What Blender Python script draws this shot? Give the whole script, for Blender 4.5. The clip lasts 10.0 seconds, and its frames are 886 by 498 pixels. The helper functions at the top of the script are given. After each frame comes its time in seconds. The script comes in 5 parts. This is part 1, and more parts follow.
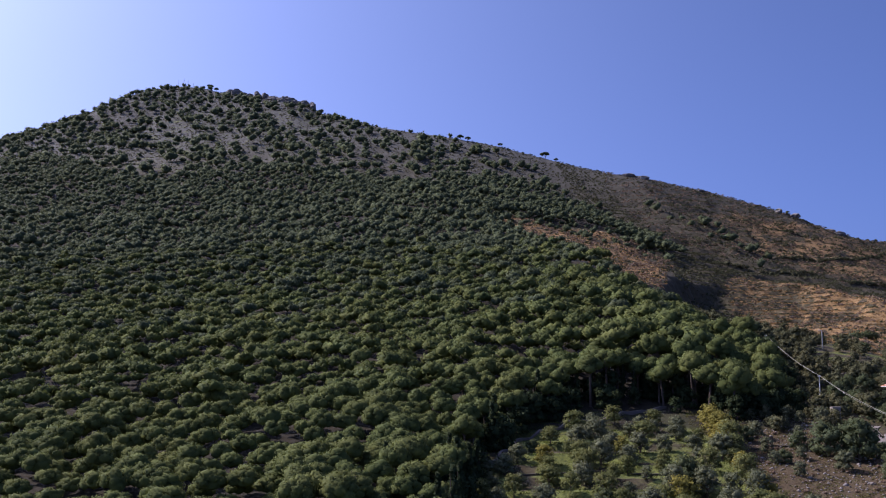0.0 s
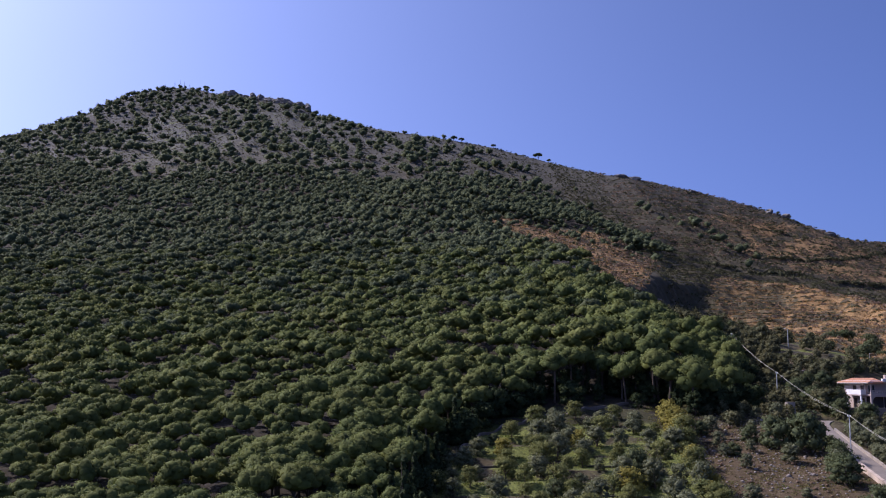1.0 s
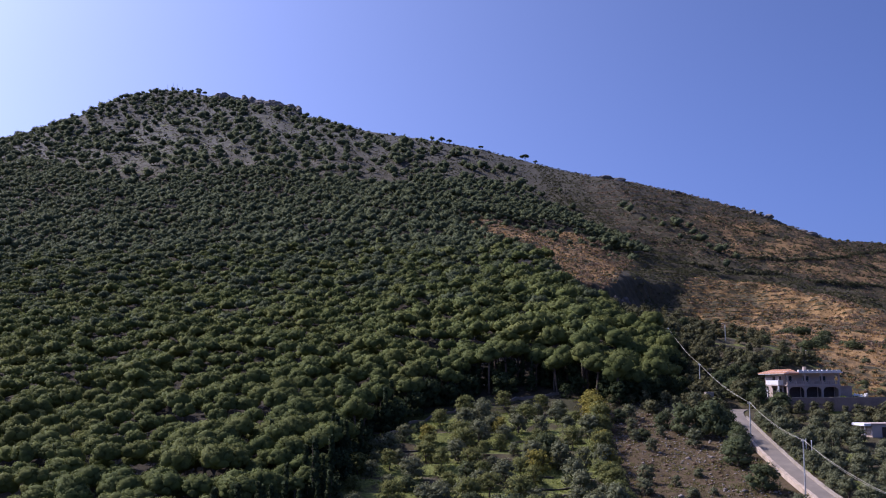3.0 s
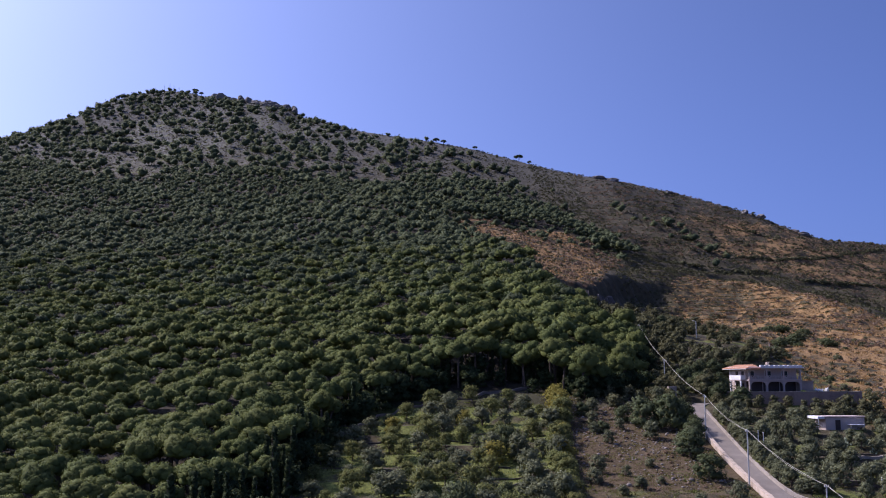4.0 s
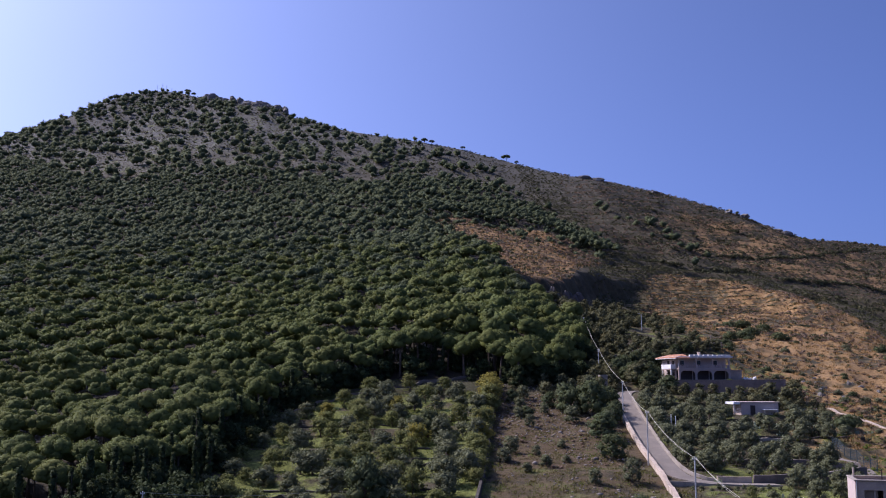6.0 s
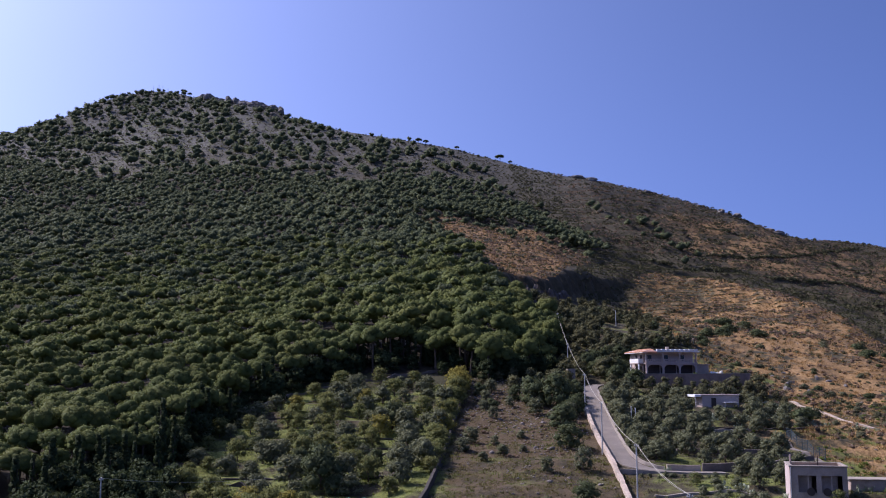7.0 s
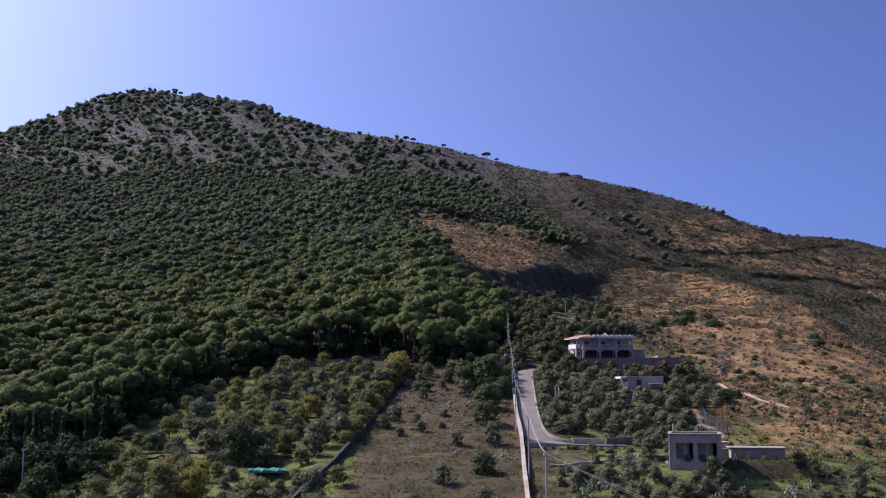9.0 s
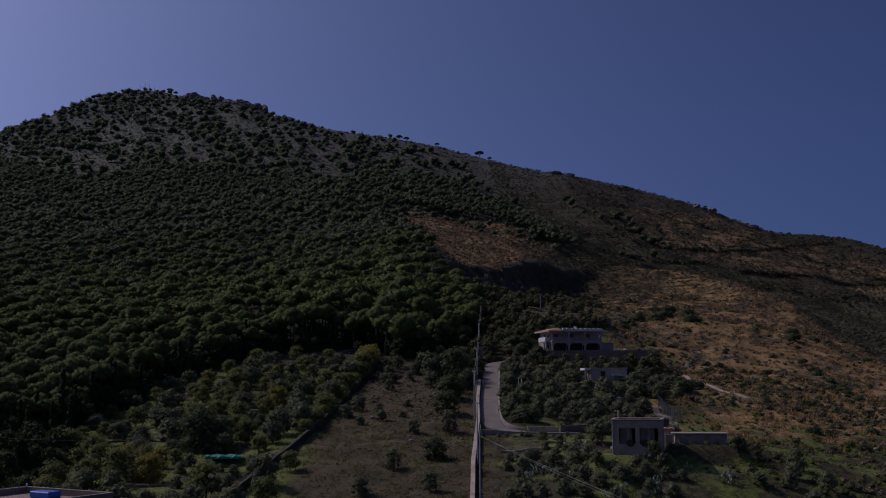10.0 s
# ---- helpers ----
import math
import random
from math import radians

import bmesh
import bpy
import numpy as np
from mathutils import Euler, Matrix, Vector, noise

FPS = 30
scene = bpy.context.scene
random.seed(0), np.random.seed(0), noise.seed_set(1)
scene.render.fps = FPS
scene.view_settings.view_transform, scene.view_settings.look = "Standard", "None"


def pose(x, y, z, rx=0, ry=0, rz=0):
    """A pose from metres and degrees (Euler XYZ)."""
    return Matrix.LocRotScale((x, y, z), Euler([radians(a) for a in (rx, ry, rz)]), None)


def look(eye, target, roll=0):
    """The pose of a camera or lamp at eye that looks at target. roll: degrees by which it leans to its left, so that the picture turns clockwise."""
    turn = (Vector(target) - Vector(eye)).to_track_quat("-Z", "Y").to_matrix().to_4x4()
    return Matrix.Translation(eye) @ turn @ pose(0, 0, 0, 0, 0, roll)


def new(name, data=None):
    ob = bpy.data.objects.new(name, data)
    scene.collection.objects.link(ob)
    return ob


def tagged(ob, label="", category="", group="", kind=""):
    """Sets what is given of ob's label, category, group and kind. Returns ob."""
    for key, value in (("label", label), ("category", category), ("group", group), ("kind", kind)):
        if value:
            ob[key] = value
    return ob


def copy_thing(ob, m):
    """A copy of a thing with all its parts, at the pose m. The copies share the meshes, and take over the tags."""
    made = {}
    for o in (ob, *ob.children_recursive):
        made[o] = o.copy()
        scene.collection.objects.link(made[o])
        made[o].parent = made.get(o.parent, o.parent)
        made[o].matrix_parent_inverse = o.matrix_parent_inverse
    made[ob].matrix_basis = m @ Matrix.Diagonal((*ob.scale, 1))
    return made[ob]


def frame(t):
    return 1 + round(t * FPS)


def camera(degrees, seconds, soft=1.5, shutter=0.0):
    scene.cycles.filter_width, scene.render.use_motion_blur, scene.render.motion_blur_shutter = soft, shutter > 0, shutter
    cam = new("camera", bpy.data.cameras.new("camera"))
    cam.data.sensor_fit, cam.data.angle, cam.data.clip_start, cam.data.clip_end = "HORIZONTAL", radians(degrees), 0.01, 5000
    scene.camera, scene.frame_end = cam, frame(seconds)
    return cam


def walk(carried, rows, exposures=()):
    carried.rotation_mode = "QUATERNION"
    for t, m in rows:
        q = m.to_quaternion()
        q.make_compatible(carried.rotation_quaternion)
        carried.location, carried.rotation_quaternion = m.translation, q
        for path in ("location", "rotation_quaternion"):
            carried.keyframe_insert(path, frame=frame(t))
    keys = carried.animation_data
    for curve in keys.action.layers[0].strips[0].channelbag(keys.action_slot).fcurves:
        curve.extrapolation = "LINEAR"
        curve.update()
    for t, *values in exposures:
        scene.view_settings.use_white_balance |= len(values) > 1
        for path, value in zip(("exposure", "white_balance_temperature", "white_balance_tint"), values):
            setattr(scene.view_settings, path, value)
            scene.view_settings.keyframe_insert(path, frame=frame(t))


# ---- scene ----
cam = camera(48.26, 10.0, 1.05)
METRES, EYE, TILT, LEAN, TURN = 72.0, 62.0, 7.6, 0.0, 0.0
ROWS = [
    (0.0, 0.0000, 0.0000, 0.0000, 0.00, 0.00, -0.00),
    (0.5, 0.0444, -0.0464, 0.0015, -0.00, 0.01, 0.01),
    (1.0, 0.0900, -0.0907, 0.0015, -0.02, 0.02, 0.05),
    (1.5, 0.1362, -0.1325, 0.0004, -0.02, 0.03, 0.09),
    (2.0, 0.1830, -0.1717, -0.0010, -0.01, 0.05, 0.11),
    (2.5, 0.2301, -0.2087, -0.0037, -0.01, 0.07, 0.13),
    (4.0, 0.3723, -0.3140, -0.0158, 0.02, 0.11, 0.12),
    (4.5, 0.4194, -0.3465, -0.0206, 0.03, 0.12, 0.10),
    (5.0, 0.4669, -0.3781, -0.0261, 0.02, 0.14, 0.10),
    (5.5, 0.5142, -0.4081, -0.0319, 0.03, 0.14, 0.10),
    (7.0, 0.6559, -0.4903, -0.0521, 0.04, 0.17, 0.10),
    (7.5, 0.7029, -0.5172, -0.0602, 0.05, 0.17, 0.09),
    (8.0, 0.7503, -0.5440, -0.0689, 0.03, 0.15, 0.14),
    (8.5, 0.7981, -0.5705, -0.0779, 0.02, 0.14, 0.20),
    (9.0, 0.8463, -0.5968, -0.0868, 0.01, 0.13, 0.25),
    (9.5, 0.8949, -0.6227, -0.0955, -0.01, 0.12, 0.30),
    (10.0, 0.9441, -0.6484, -0.1041, -0.01, 0.11, 0.36),
]
walk(cam, [(t, pose(0, 0, EYE, TILT, LEAN, TURN) @ pose(METRES * x, METRES * y, METRES * z, 90 + pitch, roll, yaw)) for t, x, y, z, yaw, pitch, roll in ROWS],
     [(0.0, 0.1, 5550, 28), (9.2, 0.1, 5550, 28), (9.5, -0.62, 5550, 28), (9.75, -1.15, 5550, 28), (10.0, -1.8, 5550, 28)])

# ---- light ----
SUN_FROM = Vector((-0.85, 0.48, 0.92)).normalized()
world = bpy.data.worlds.new("sky")
scene.world = world
world.use_nodes = True
wn = world.node_tree.nodes
sky = wn.new("ShaderNodeTexSky")
sky.sky_type, sky.sun_disc = "NISHITA", False
sky.sun_elevation, sky.sun_rotation = math.asin(SUN_FROM.z), math.atan2(SUN_FROM.x, SUN_FROM.y)
sky.altitude, sky.air_density, sky.dust_density, sky.ozone_density = 400, 0.33, 5.2, 9.8
world.node_tree.links.new(sky.outputs[0], wn["Background"].inputs[0])
wn["Background"].inputs[1].default_value = 0.195
sun = new("sun", bpy.data.lights.new("sun", "SUN"))
sun.data.energy, sun.data.angle, sun.data.color = 4.6, radians(0.53), (1.0, 0.86, 0.64)
sun.matrix_world = look(SUN_FROM * 500, (0, 0, 0))

# ---- materials ----


def nodes(name, roughness=0.8):
    m = bpy.data.materials.new(name)
    m.use_nodes = True
    t = m.node_tree
    b = t.nodes["Principled BSDF"]
    b.inputs["Roughness"].default_value = roughness
    b.inputs["Specular IOR Level"].default_value = 0.25
    return m, t, b


def noise_node(t, scale, detail=4.0, at=None, roughness=0.55):
    n = t.nodes.new("ShaderNodeTexNoise")
    n.inputs["Scale"].default_value, n.inputs["Detail"].default_value, n.inputs["Roughness"].default_value = scale, detail, roughness
    if at is not None:
        t.links.new(at, n.inputs["Vector"])
    return n.outputs["Fac"]


def place(t):
    return t.nodes.new("ShaderNodeNewGeometry").outputs["Position"]


def ramp(t, fac, stops):
    r = t.nodes.new("ShaderNodeValToRGB")
    while len(r.color_ramp.elements) < len(stops):
        r.color_ramp.elements.new(0.5)
    for e, (p, c) in zip(r.color_ramp.elements, stops):
        e.position, e.color = p, (*c, 1) if len(c) == 3 else c
    t.links.new(fac, r.inputs[0])
    return r.outputs[0]


def mixed(t, fac, a, b, blend="MIX"):
    m = t.nodes.new("ShaderNodeMix")
    m.data_type, m.blend_type = "RGBA", blend
    for socket, v in ((m.inputs[0], fac), (m.inputs[6], a), (m.inputs[7], b)):
        if isinstance(v, (int, float)):
            socket.default_value = v
        elif isinstance(v, tuple):
            socket.default_value = (*v, 1)
        else:
            t.links.new(v, socket)
    return m.outputs[2]


def calc(t, op, a, b):
    m = t.nodes.new("ShaderNodeMath")
    m.operation, m.use_clamp = op, op != "SUBTRACT"
    for socket, v in ((m.inputs[0], a), (m.inputs[1], b)):
        if isinstance(v, (int, float)):
            socket.default_value = v
        else:
            t.links.new(v, socket)
    return m.outputs[0]


def bump(t, b, fac, strength, distance):
    n = t.nodes.new("ShaderNodeBump")
    n.inputs["Strength"].default_value, n.inputs["Distance"].default_value = strength, distance
    t.links.new(fac, n.inputs["Height"])
    t.links.new(n.outputs[0], b.inputs["Normal"])


def plain(name, colour, spread=0.25, scale=1.2, roughness=0.85, grain=9.0, relief=0.02, metal=0.0, stain=None):
    """A matt surface with grain, broad weathering and an optional stain colour."""
    m, t, b = nodes(name, roughness)
    p = place(t)
    lo, hi = tuple(c * (1 - spread) for c in colour), tuple(min(1, c * (1 + spread)) for c in colour)
    c = ramp(t, noise_node(t, scale, 5, p), [(0.3, lo), (0.7, hi)])
    fine = noise_node(t, grain, 4, p)
    c = mixed(t, 0.35, c, ramp(t, fine, [(0.3, lo), (0.7, hi)]))
    if stain:
        c = mixed(t, ramp(t, noise_node(t, scale * 0.55, 6, p, 0.7), [(0.52, (0, 0, 0)), (0.68, (0.8, 0.8, 0.8))]), c, stain)
    t.links.new(c, b.inputs["Base Color"])
    b.inputs["Metallic"].default_value = metal
    bump(t, b, fine, 0.5, relief)
    return m


def foliage(name, dark, light, warm, through_leaf=0.28, patch=0.35):
    """Leaves: each tuft a little different, broad patches of warmer and cooler green, some light passing through."""
    m, t, b = nodes(name, 0.8)
    p = place(t)
    island = t.nodes.new("ShaderNodeNewGeometry").outputs["Random Per Island"]
    thing = t.nodes.new("ShaderNodeObjectInfo").outputs["Random"]
    c = ramp(t, island, [(0.0, dark), (0.55, tuple((a + d) / 2 for a, d in zip(dark, light))), (1.0, light)])
    c = mixed(t, calc(t, "MULTIPLY", ramp(t, noise_node(t, patch, 3, p), [(0.42, (0, 0, 0)), (0.7, (1, 1, 1))]), 0.55), c, warm)
    c = mixed(t, calc(t, "MULTIPLY", thing, 0.35), c, mixed(t, 0.5, c, warm))
    t.links.new(c, b.inputs["Base Color"])
    b.inputs["Specular IOR Level"].default_value = 0.06
    leaf = t.nodes.new("ShaderNodeBsdfTranslucent")
    t.links.new(mixed(t, 0.5, c, light), leaf.inputs["Color"])
    mix = t.nodes.new("ShaderNodeMixShader")
    mix.inputs[0].default_value = through_leaf
    t.links.new(b.outputs[0], mix.inputs[1])
    t.links.new(leaf.outputs[0], mix.inputs[2])
    t.links.new(mix.outputs[0], t.nodes["Material Output"].inputs["Surface"])
    return m


def ground_material():
    """Scrub soil, mixed by the surface masks with dry grass, green grass and bare red earth."""
    m, t, b = nodes("hillside", 0.95)
    p = place(t)
    masks = t.nodes.new("ShaderNodeSeparateColor")
    a = t.nodes.new("ShaderNodeAttribute")
    a.attribute_name = "surface"
    t.links.new(a.outputs["Color"], masks.inputs[0])
    broad, mid, fine = noise_node(t, 0.045, 5, p), noise_node(t, 0.35, 5, p, 0.65), noise_node(t, 2.2, 5, p, 0.7)
    c = ramp(t, mid, [(0.3, (0.032, 0.026, 0.015)), (0.5, (0.064, 0.052, 0.026)), (0.72, (0.122, 0.098, 0.05))])
    c = mixed(t, ramp(t, broad, [(0.4, (0, 0, 0)), (0.65, (0.6, 0.6, 0.6))]), c, (0.06, 0.055, 0.029))

    # limestone soil towards the summit, its colour greyed to carry distance haze
    high = t.nodes.new("ShaderNodeSeparateXYZ")
    t.links.new(p, high.inputs[0])
    upland = calc(t, "DIVIDE", calc(t, "SUBTRACT", high.outputs[2], 190.0), 130.0)
    c = mixed(t, calc(t, "MULTIPLY", upland, 0.75), c, ramp(t, mid, [(0.3, (0.046, 0.048, 0.044)), (0.7, (0.105, 0.108, 0.1))]))

    def blotch(mask, source, low, high):
        return ramp(t, calc(t, "ADD", calc(t, "MULTIPLY", mask, 0.9), calc(t, "SUBTRACT", source, 0.55)), [(low, (0, 0, 0)), (high, (1, 1, 1))])

    dry = ramp(t, fine, [(0.3, (0.1, 0.062, 0.028)), (0.5, (0.275, 0.168, 0.066)), (0.7, (0.48, 0.31, 0.13))])
    c = mixed(t, blotch(masks.outputs[0], mid, 0.25, 0.55), c, dry)
    green = ramp(t, fine, [(0.3, (0.055, 0.066, 0.018)), (0.7, (0.2, 0.225, 0.045))])
    c = mixed(t, blotch(masks.outputs[1], mid, 0.3, 0.5), c, green)
    earth = ramp(t, fine, [(0.3, (0.054, 0.037, 0.018)), (0.7, (0.122, 0.087, 0.043))])
    c = mixed(t, blotch(masks.outputs[2], mid, 0.25, 0.5), c, earth)
    stone = ramp(t, noise_node(t, 1.3, 6, p, 0.75), [(0.65, (0, 0, 0)), (0.73, (0.7, 0.7, 0.7))])
    c = mixed(t, stone, c, (0.25, 0.23, 0.2))
    # needle litter, darkened in colour for the shade under the pines
    shaded_litter = ramp(t, fine, [(0.3, (0.016, 0.014, 0.009)), (0.7, (0.038, 0.031, 0.02))])
    c = mixed(t, a.outputs["Alpha"], c, shaded_litter)
    t.links.new(c, b.inputs["Base Color"])
    bump(t, b, calc(t, "ADD", mid, fine), 0.9, 0.35)
    return m


HILLSIDE = ground_material()
PINE = foliage("pine_needles", (0.066, 0.088, 0.031), (0.138, 0.166, 0.047), (0.162, 0.164, 0.046), 0.2, 0.07)
# Bluer needles for the upper pines: distance haze put into the leaf colour
PINE_HAZED = foliage("hazed_pine_needles", (0.059, 0.078, 0.043), (0.114, 0.138, 0.066), (0.128, 0.139, 0.06), 0.2, 0.07)
OLIVE = foliage("olive_leaves", (0.08, 0.088, 0.044), (0.2, 0.212, 0.122), (0.15, 0.162, 0.08), 0.2)
ALMOND = foliage("almond_leaves", (0.09, 0.105, 0.035), (0.205, 0.225, 0.08), (0.21, 0.2, 0.07), 0.34)
AUTUMN = foliage("autumn_leaves", (0.16, 0.15, 0.035), (0.31, 0.285, 0.07), (0.28, 0.225, 0.05), 0.34)
CAROB = foliage("carob_leaves", (0.048, 0.064, 0.028), (0.122, 0.146, 0.07), (0.105, 0.115, 0.05), 0.22)
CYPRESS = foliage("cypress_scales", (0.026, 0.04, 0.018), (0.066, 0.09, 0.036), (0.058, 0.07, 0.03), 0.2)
THICKET = foliage("thicket_leaves", (0.055, 0.06, 0.03), (0.14, 0.14, 0.07), (0.14, 0.125, 0.055), 0.2, 0.15)
SHRUB = foliage("shrub_leaves", (0.042, 0.05, 0.024), (0.12, 0.125, 0.065), (0.13, 0.11, 0.055), 0.18, 0.2)
SPURGE = foliage("spurge_leaves", (0.085, 0.092, 0.05), (0.19, 0.2, 0.115), (0.17, 0.165, 0.085), 0.2, 0.2)
BRUSH = foliage("dry_brush", (0.115, 0.084, 0.06), (0.31, 0.225, 0.15), (0.25, 0.17, 0.11), 0.25, 0.12)
GRASS = foliage("dry_grass_blades", (0.21, 0.135, 0.06), (0.46, 0.31, 0.135), (0.38, 0.225, 0.09), 0.3, 0.12)
HERB = foliage("green_herbs", (0.06, 0.09, 0.015), (0.17, 0.22, 0.04), (0.16, 0.17, 0.05), 0.3, 0.3)
WEED = foliage("field_weed_leaves", (0.085, 0.088, 0.03), (0.19, 0.18, 0.07), (0.18, 0.145, 0.06), 0.25, 0.25)
CACTUS = plain("cactus_pads", (0.3, 0.33, 0.2), 0.35, 2.0, 0.45)
BARK = plain("bark", (0.11, 0.085, 0.065), 0.35, 3.0, 0.95, 14, 0.04)
# Limestone toned darker, the cliff face's shade put into its colour
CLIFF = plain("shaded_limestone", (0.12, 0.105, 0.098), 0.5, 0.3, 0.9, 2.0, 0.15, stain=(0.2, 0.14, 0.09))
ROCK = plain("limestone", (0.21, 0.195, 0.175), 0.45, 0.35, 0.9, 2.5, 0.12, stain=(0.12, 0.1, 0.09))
STONE = plain("field_stone", (0.25, 0.22, 0.19), 0.35, 0.9, 0.95, 6, 0.05)
CONCRETE = plain("road_concrete", (0.215, 0.186, 0.155), 0.2, 0.4, 0.9, 5, 0.01, stain=(0.17, 0.15, 0.13))
WALLSTONE = plain("wall_render", (0.33, 0.285, 0.23), 0.22, 0.8, 0.92, 6, 0.03, stain=(0.2, 0.18, 0.16))
DRYSTONE = plain("dark_wall_stone", (0.068, 0.06, 0.05), 0.4, 1.5, 0.95, 6, 0.08)
PLASTER = plain("pale_plaster", (0.5, 0.41, 0.36), 0.12, 0.5, 0.9, 6, 0.01, stain=(0.41, 0.34, 0.3))
WHITE = plain("white_paint", (0.8, 0.79, 0.77), 0.06, 0.8, 0.7, 8, 0.006, stain=(0.62, 0.6, 0.56))
GREYRENDER = plain("grey_render", (0.4, 0.32, 0.26), 0.22, 0.6, 0.92, 5, 0.015, stain=(0.2, 0.165, 0.14))
PINKWALL = plain("pink_render", (0.3, 0.22, 0.18), 0.2, 0.6, 0.92, 6, 0.02, stain=(0.18, 0.13, 0.11))
TILE = plain("clay_tiles", (0.52, 0.26, 0.15), 0.25, 2.2, 0.85, 9, 0.02)
DARKWOOD = plain("dark_shutter", (0.06, 0.045, 0.04), 0.3, 2.0, 0.6)
GALV = plain("galvanised_pole", (0.5, 0.5, 0.48), 0.12, 1.0, 0.55, 10, 0.003, 0.3)
CABLE = plain("pale_cable", (0.5, 0.48, 0.38), 0.1, 1.0, 0.6)
WALLPALE = plain("lane_wall_render", (0.5, 0.405, 0.31), 0.25, 0.7, 0.92, 5, 0.03, stain=(0.19, 0.165, 0.14))
DULLWALL = plain("dull_render", (0.19, 0.16, 0.14), 0.25, 0.6, 0.92, 5, 0.02, stain=(0.12, 0.1, 0.09))
NETTING = plain("green_netting", (0.04, 0.2, 0.135), 0.25, 1.5, 0.7)
BLUEPAINT = plain("blue_plastic", (0.05, 0.14, 0.5), 0.15, 1.5, 0.5)
FENCE = plain("fence_mesh", (0.05, 0.075, 0.085), 0.2, 1.5, 0.6, metal=0.3)
GLASS, _t, _b = nodes("window_glass", 0.06)
_b.inputs["Base Color"].default_value, _b.inputs["Specular IOR Level"].default_value = (0.03, 0.035, 0.04, 1), 0.6

# ---- the lie of the land ----
# Cross-sections from west to east, heights at the stations NORTH
NORTH = [-130, 40, 100, 150, 218, 320, 455, 625, 810, 1050]
WEST = [(-800, [3, 13, 21, 29, 43, 66, 102, 148, 200, 272]),
        (-450, [-6, 10, 20, 28, 42, 67, 106, 159, 221, 314]),
        (-220, [-6, 16, 27, 36, 51, 74, 112, 164, 234, 330]),
        (-100, [-4, 19, 30, 39, 53, 76, 114, 167, 234, 328]),
        (-30, [-2, 21, 33, 44, 57, 81, 116, 170, 229, 325])]
MIDDLE = [(20, [-1, 23, 36, 44, 60, 84, 118, 167, 222, 320]),
          (60, [-1, 24, 37, 45, 59, 83, 114, 161, 215, 313]),
          (100, [-3, 22, 35.5, 45, 58, 77, 103, 150, 207, 304]),
          (140, [-3, 21, 33, 42, 53, 72, 90, 137, 198, 298]),
          (200, [0, 19, 27, 34, 45, 63, 84, 121, 186, 291])]
EAST = [(250, [1, 15, 20, 26, 34, 44, 75, 112, 175, 281]),
        (330, [-4, 9, 15, 21, 29, 38, 58, 90, 156, 261]),
        (450, [-11, 4, 10, 15, 24, 36, 53, 78, 131, 228]),
        (750, [-2, 3, 7, 11, 19, 31, 48, 77, 114, 175])]
# The mountain's crest: x, y, z
CREST = [(-900, 1278, 300), (-564, 1278, 379), (-481, 1278, 408), (-427, 1341, 460), (-402, 1364, 474), (-376, 1385, 484), (-341, 1366, 475),
         (-306, 1340, 460), (-239, 1291, 439), (-172, 1242, 415), (-156, 1228, 401), (-123, 1183, 383), (-74, 1119, 354), (21, 1062, 325)]
CREST_EAST = [(60, 1055, 316), (106, 1045, 301), (143, 1012, 283), (176, 982, 269), (193, 978, 267), (229, 983, 260), (270, 987, 252),
              (338, 961, 226), (382, 941, 203), (413, 951, 197.5), (480, 1003, 201), (505, 1010, 199.5), (552, 1025, 190), (900, 1160, 120)]


def curve(at, values, q):
    """Cubic Hermite through values (last axis) at the stations, tangents by finite differences."""
    at, values = np.asarray(at, float), np.asarray(values, float)
    slope = np.diff(values) / np.diff(at)
    tangent = np.concatenate([slope[..., :1], (slope[..., 1:] + slope[..., :-1]) / 2, slope[..., -1:]], -1)
    q = np.clip(q, at[0], at[-1])
    i = np.clip(np.searchsorted(at, q) - 1, 0, len(at) - 2)
    h = at[i + 1] - at[i]
    s = (q - at[i]) / h
    return ((2 * s**3 - 3 * s**2 + 1) * values[..., i] + (s**3 - 2 * s**2 + s) * h * tangent[..., i]
            + (3 * s**2 - 2 * s**3) * values[..., i + 1] + (s**3 - s**2) * h * tangent[..., i + 1])


def ease(a, b, v):
    s = np.clip((v - a) / (b - a), 0, 1)
    return s * s * (3 - 2 * s)


def wave(x, y, size, seed):
    """Cheap smooth relief from a few crossed sines, about -1 to 1."""
    r = np.random.RandomState(seed)
    z = 0
    for k in range(6):
        a, f = r.uniform(0, 6.28), r.uniform(0.6, 1.7) * 6.28 / size
        z = z + np.sin(f * (x * np.cos(a) + y * np.sin(a)) + r.uniform(0, 6.28))
    return z / 3


def along(line, x, y):
    """Distance of points to a polyline, and how far along it (in metres) the nearest place lies."""
    best, run, start = np.full(np.shape(x), 1e9), np.zeros(np.shape(x)), 0
    for (ax, ay), (bx, by) in zip(line, line[1:]):
        n = math.hypot(bx - ax, by - ay)
        s = np.clip(((x - ax) * (bx - ax) + (y - ay) * (by - ay)) / n**2, 0, 1)
        d = np.hypot(x - ax - s * (bx - ax), y - ay - s * (by - ay))
        run, best = np.where(d < best, start + s * n, run), np.minimum(d, best)
        start += n
    return best, run


CLIFF_TOP = [(58, 350), (70, 371), (84, 393), (97, 425), (114, 480), (134, 530), (157, 566), (182, 590)]


def cliff_line(x):
    cx, cy = np.array(CLIFF_TOP, float).T
    return np.interp(x, cx, cy)


def above_cliff(x, y):
    """How far a place lies behind the escarpment's edge (negative below it)."""
    d, run = along(CLIFF_TOP, x, y)
    return np.where(y > cliff_line(x), d, -d) + 1.3 * np.sin(run / 4.1) + 0.7 * np.sin(run / 1.7 + 1), run


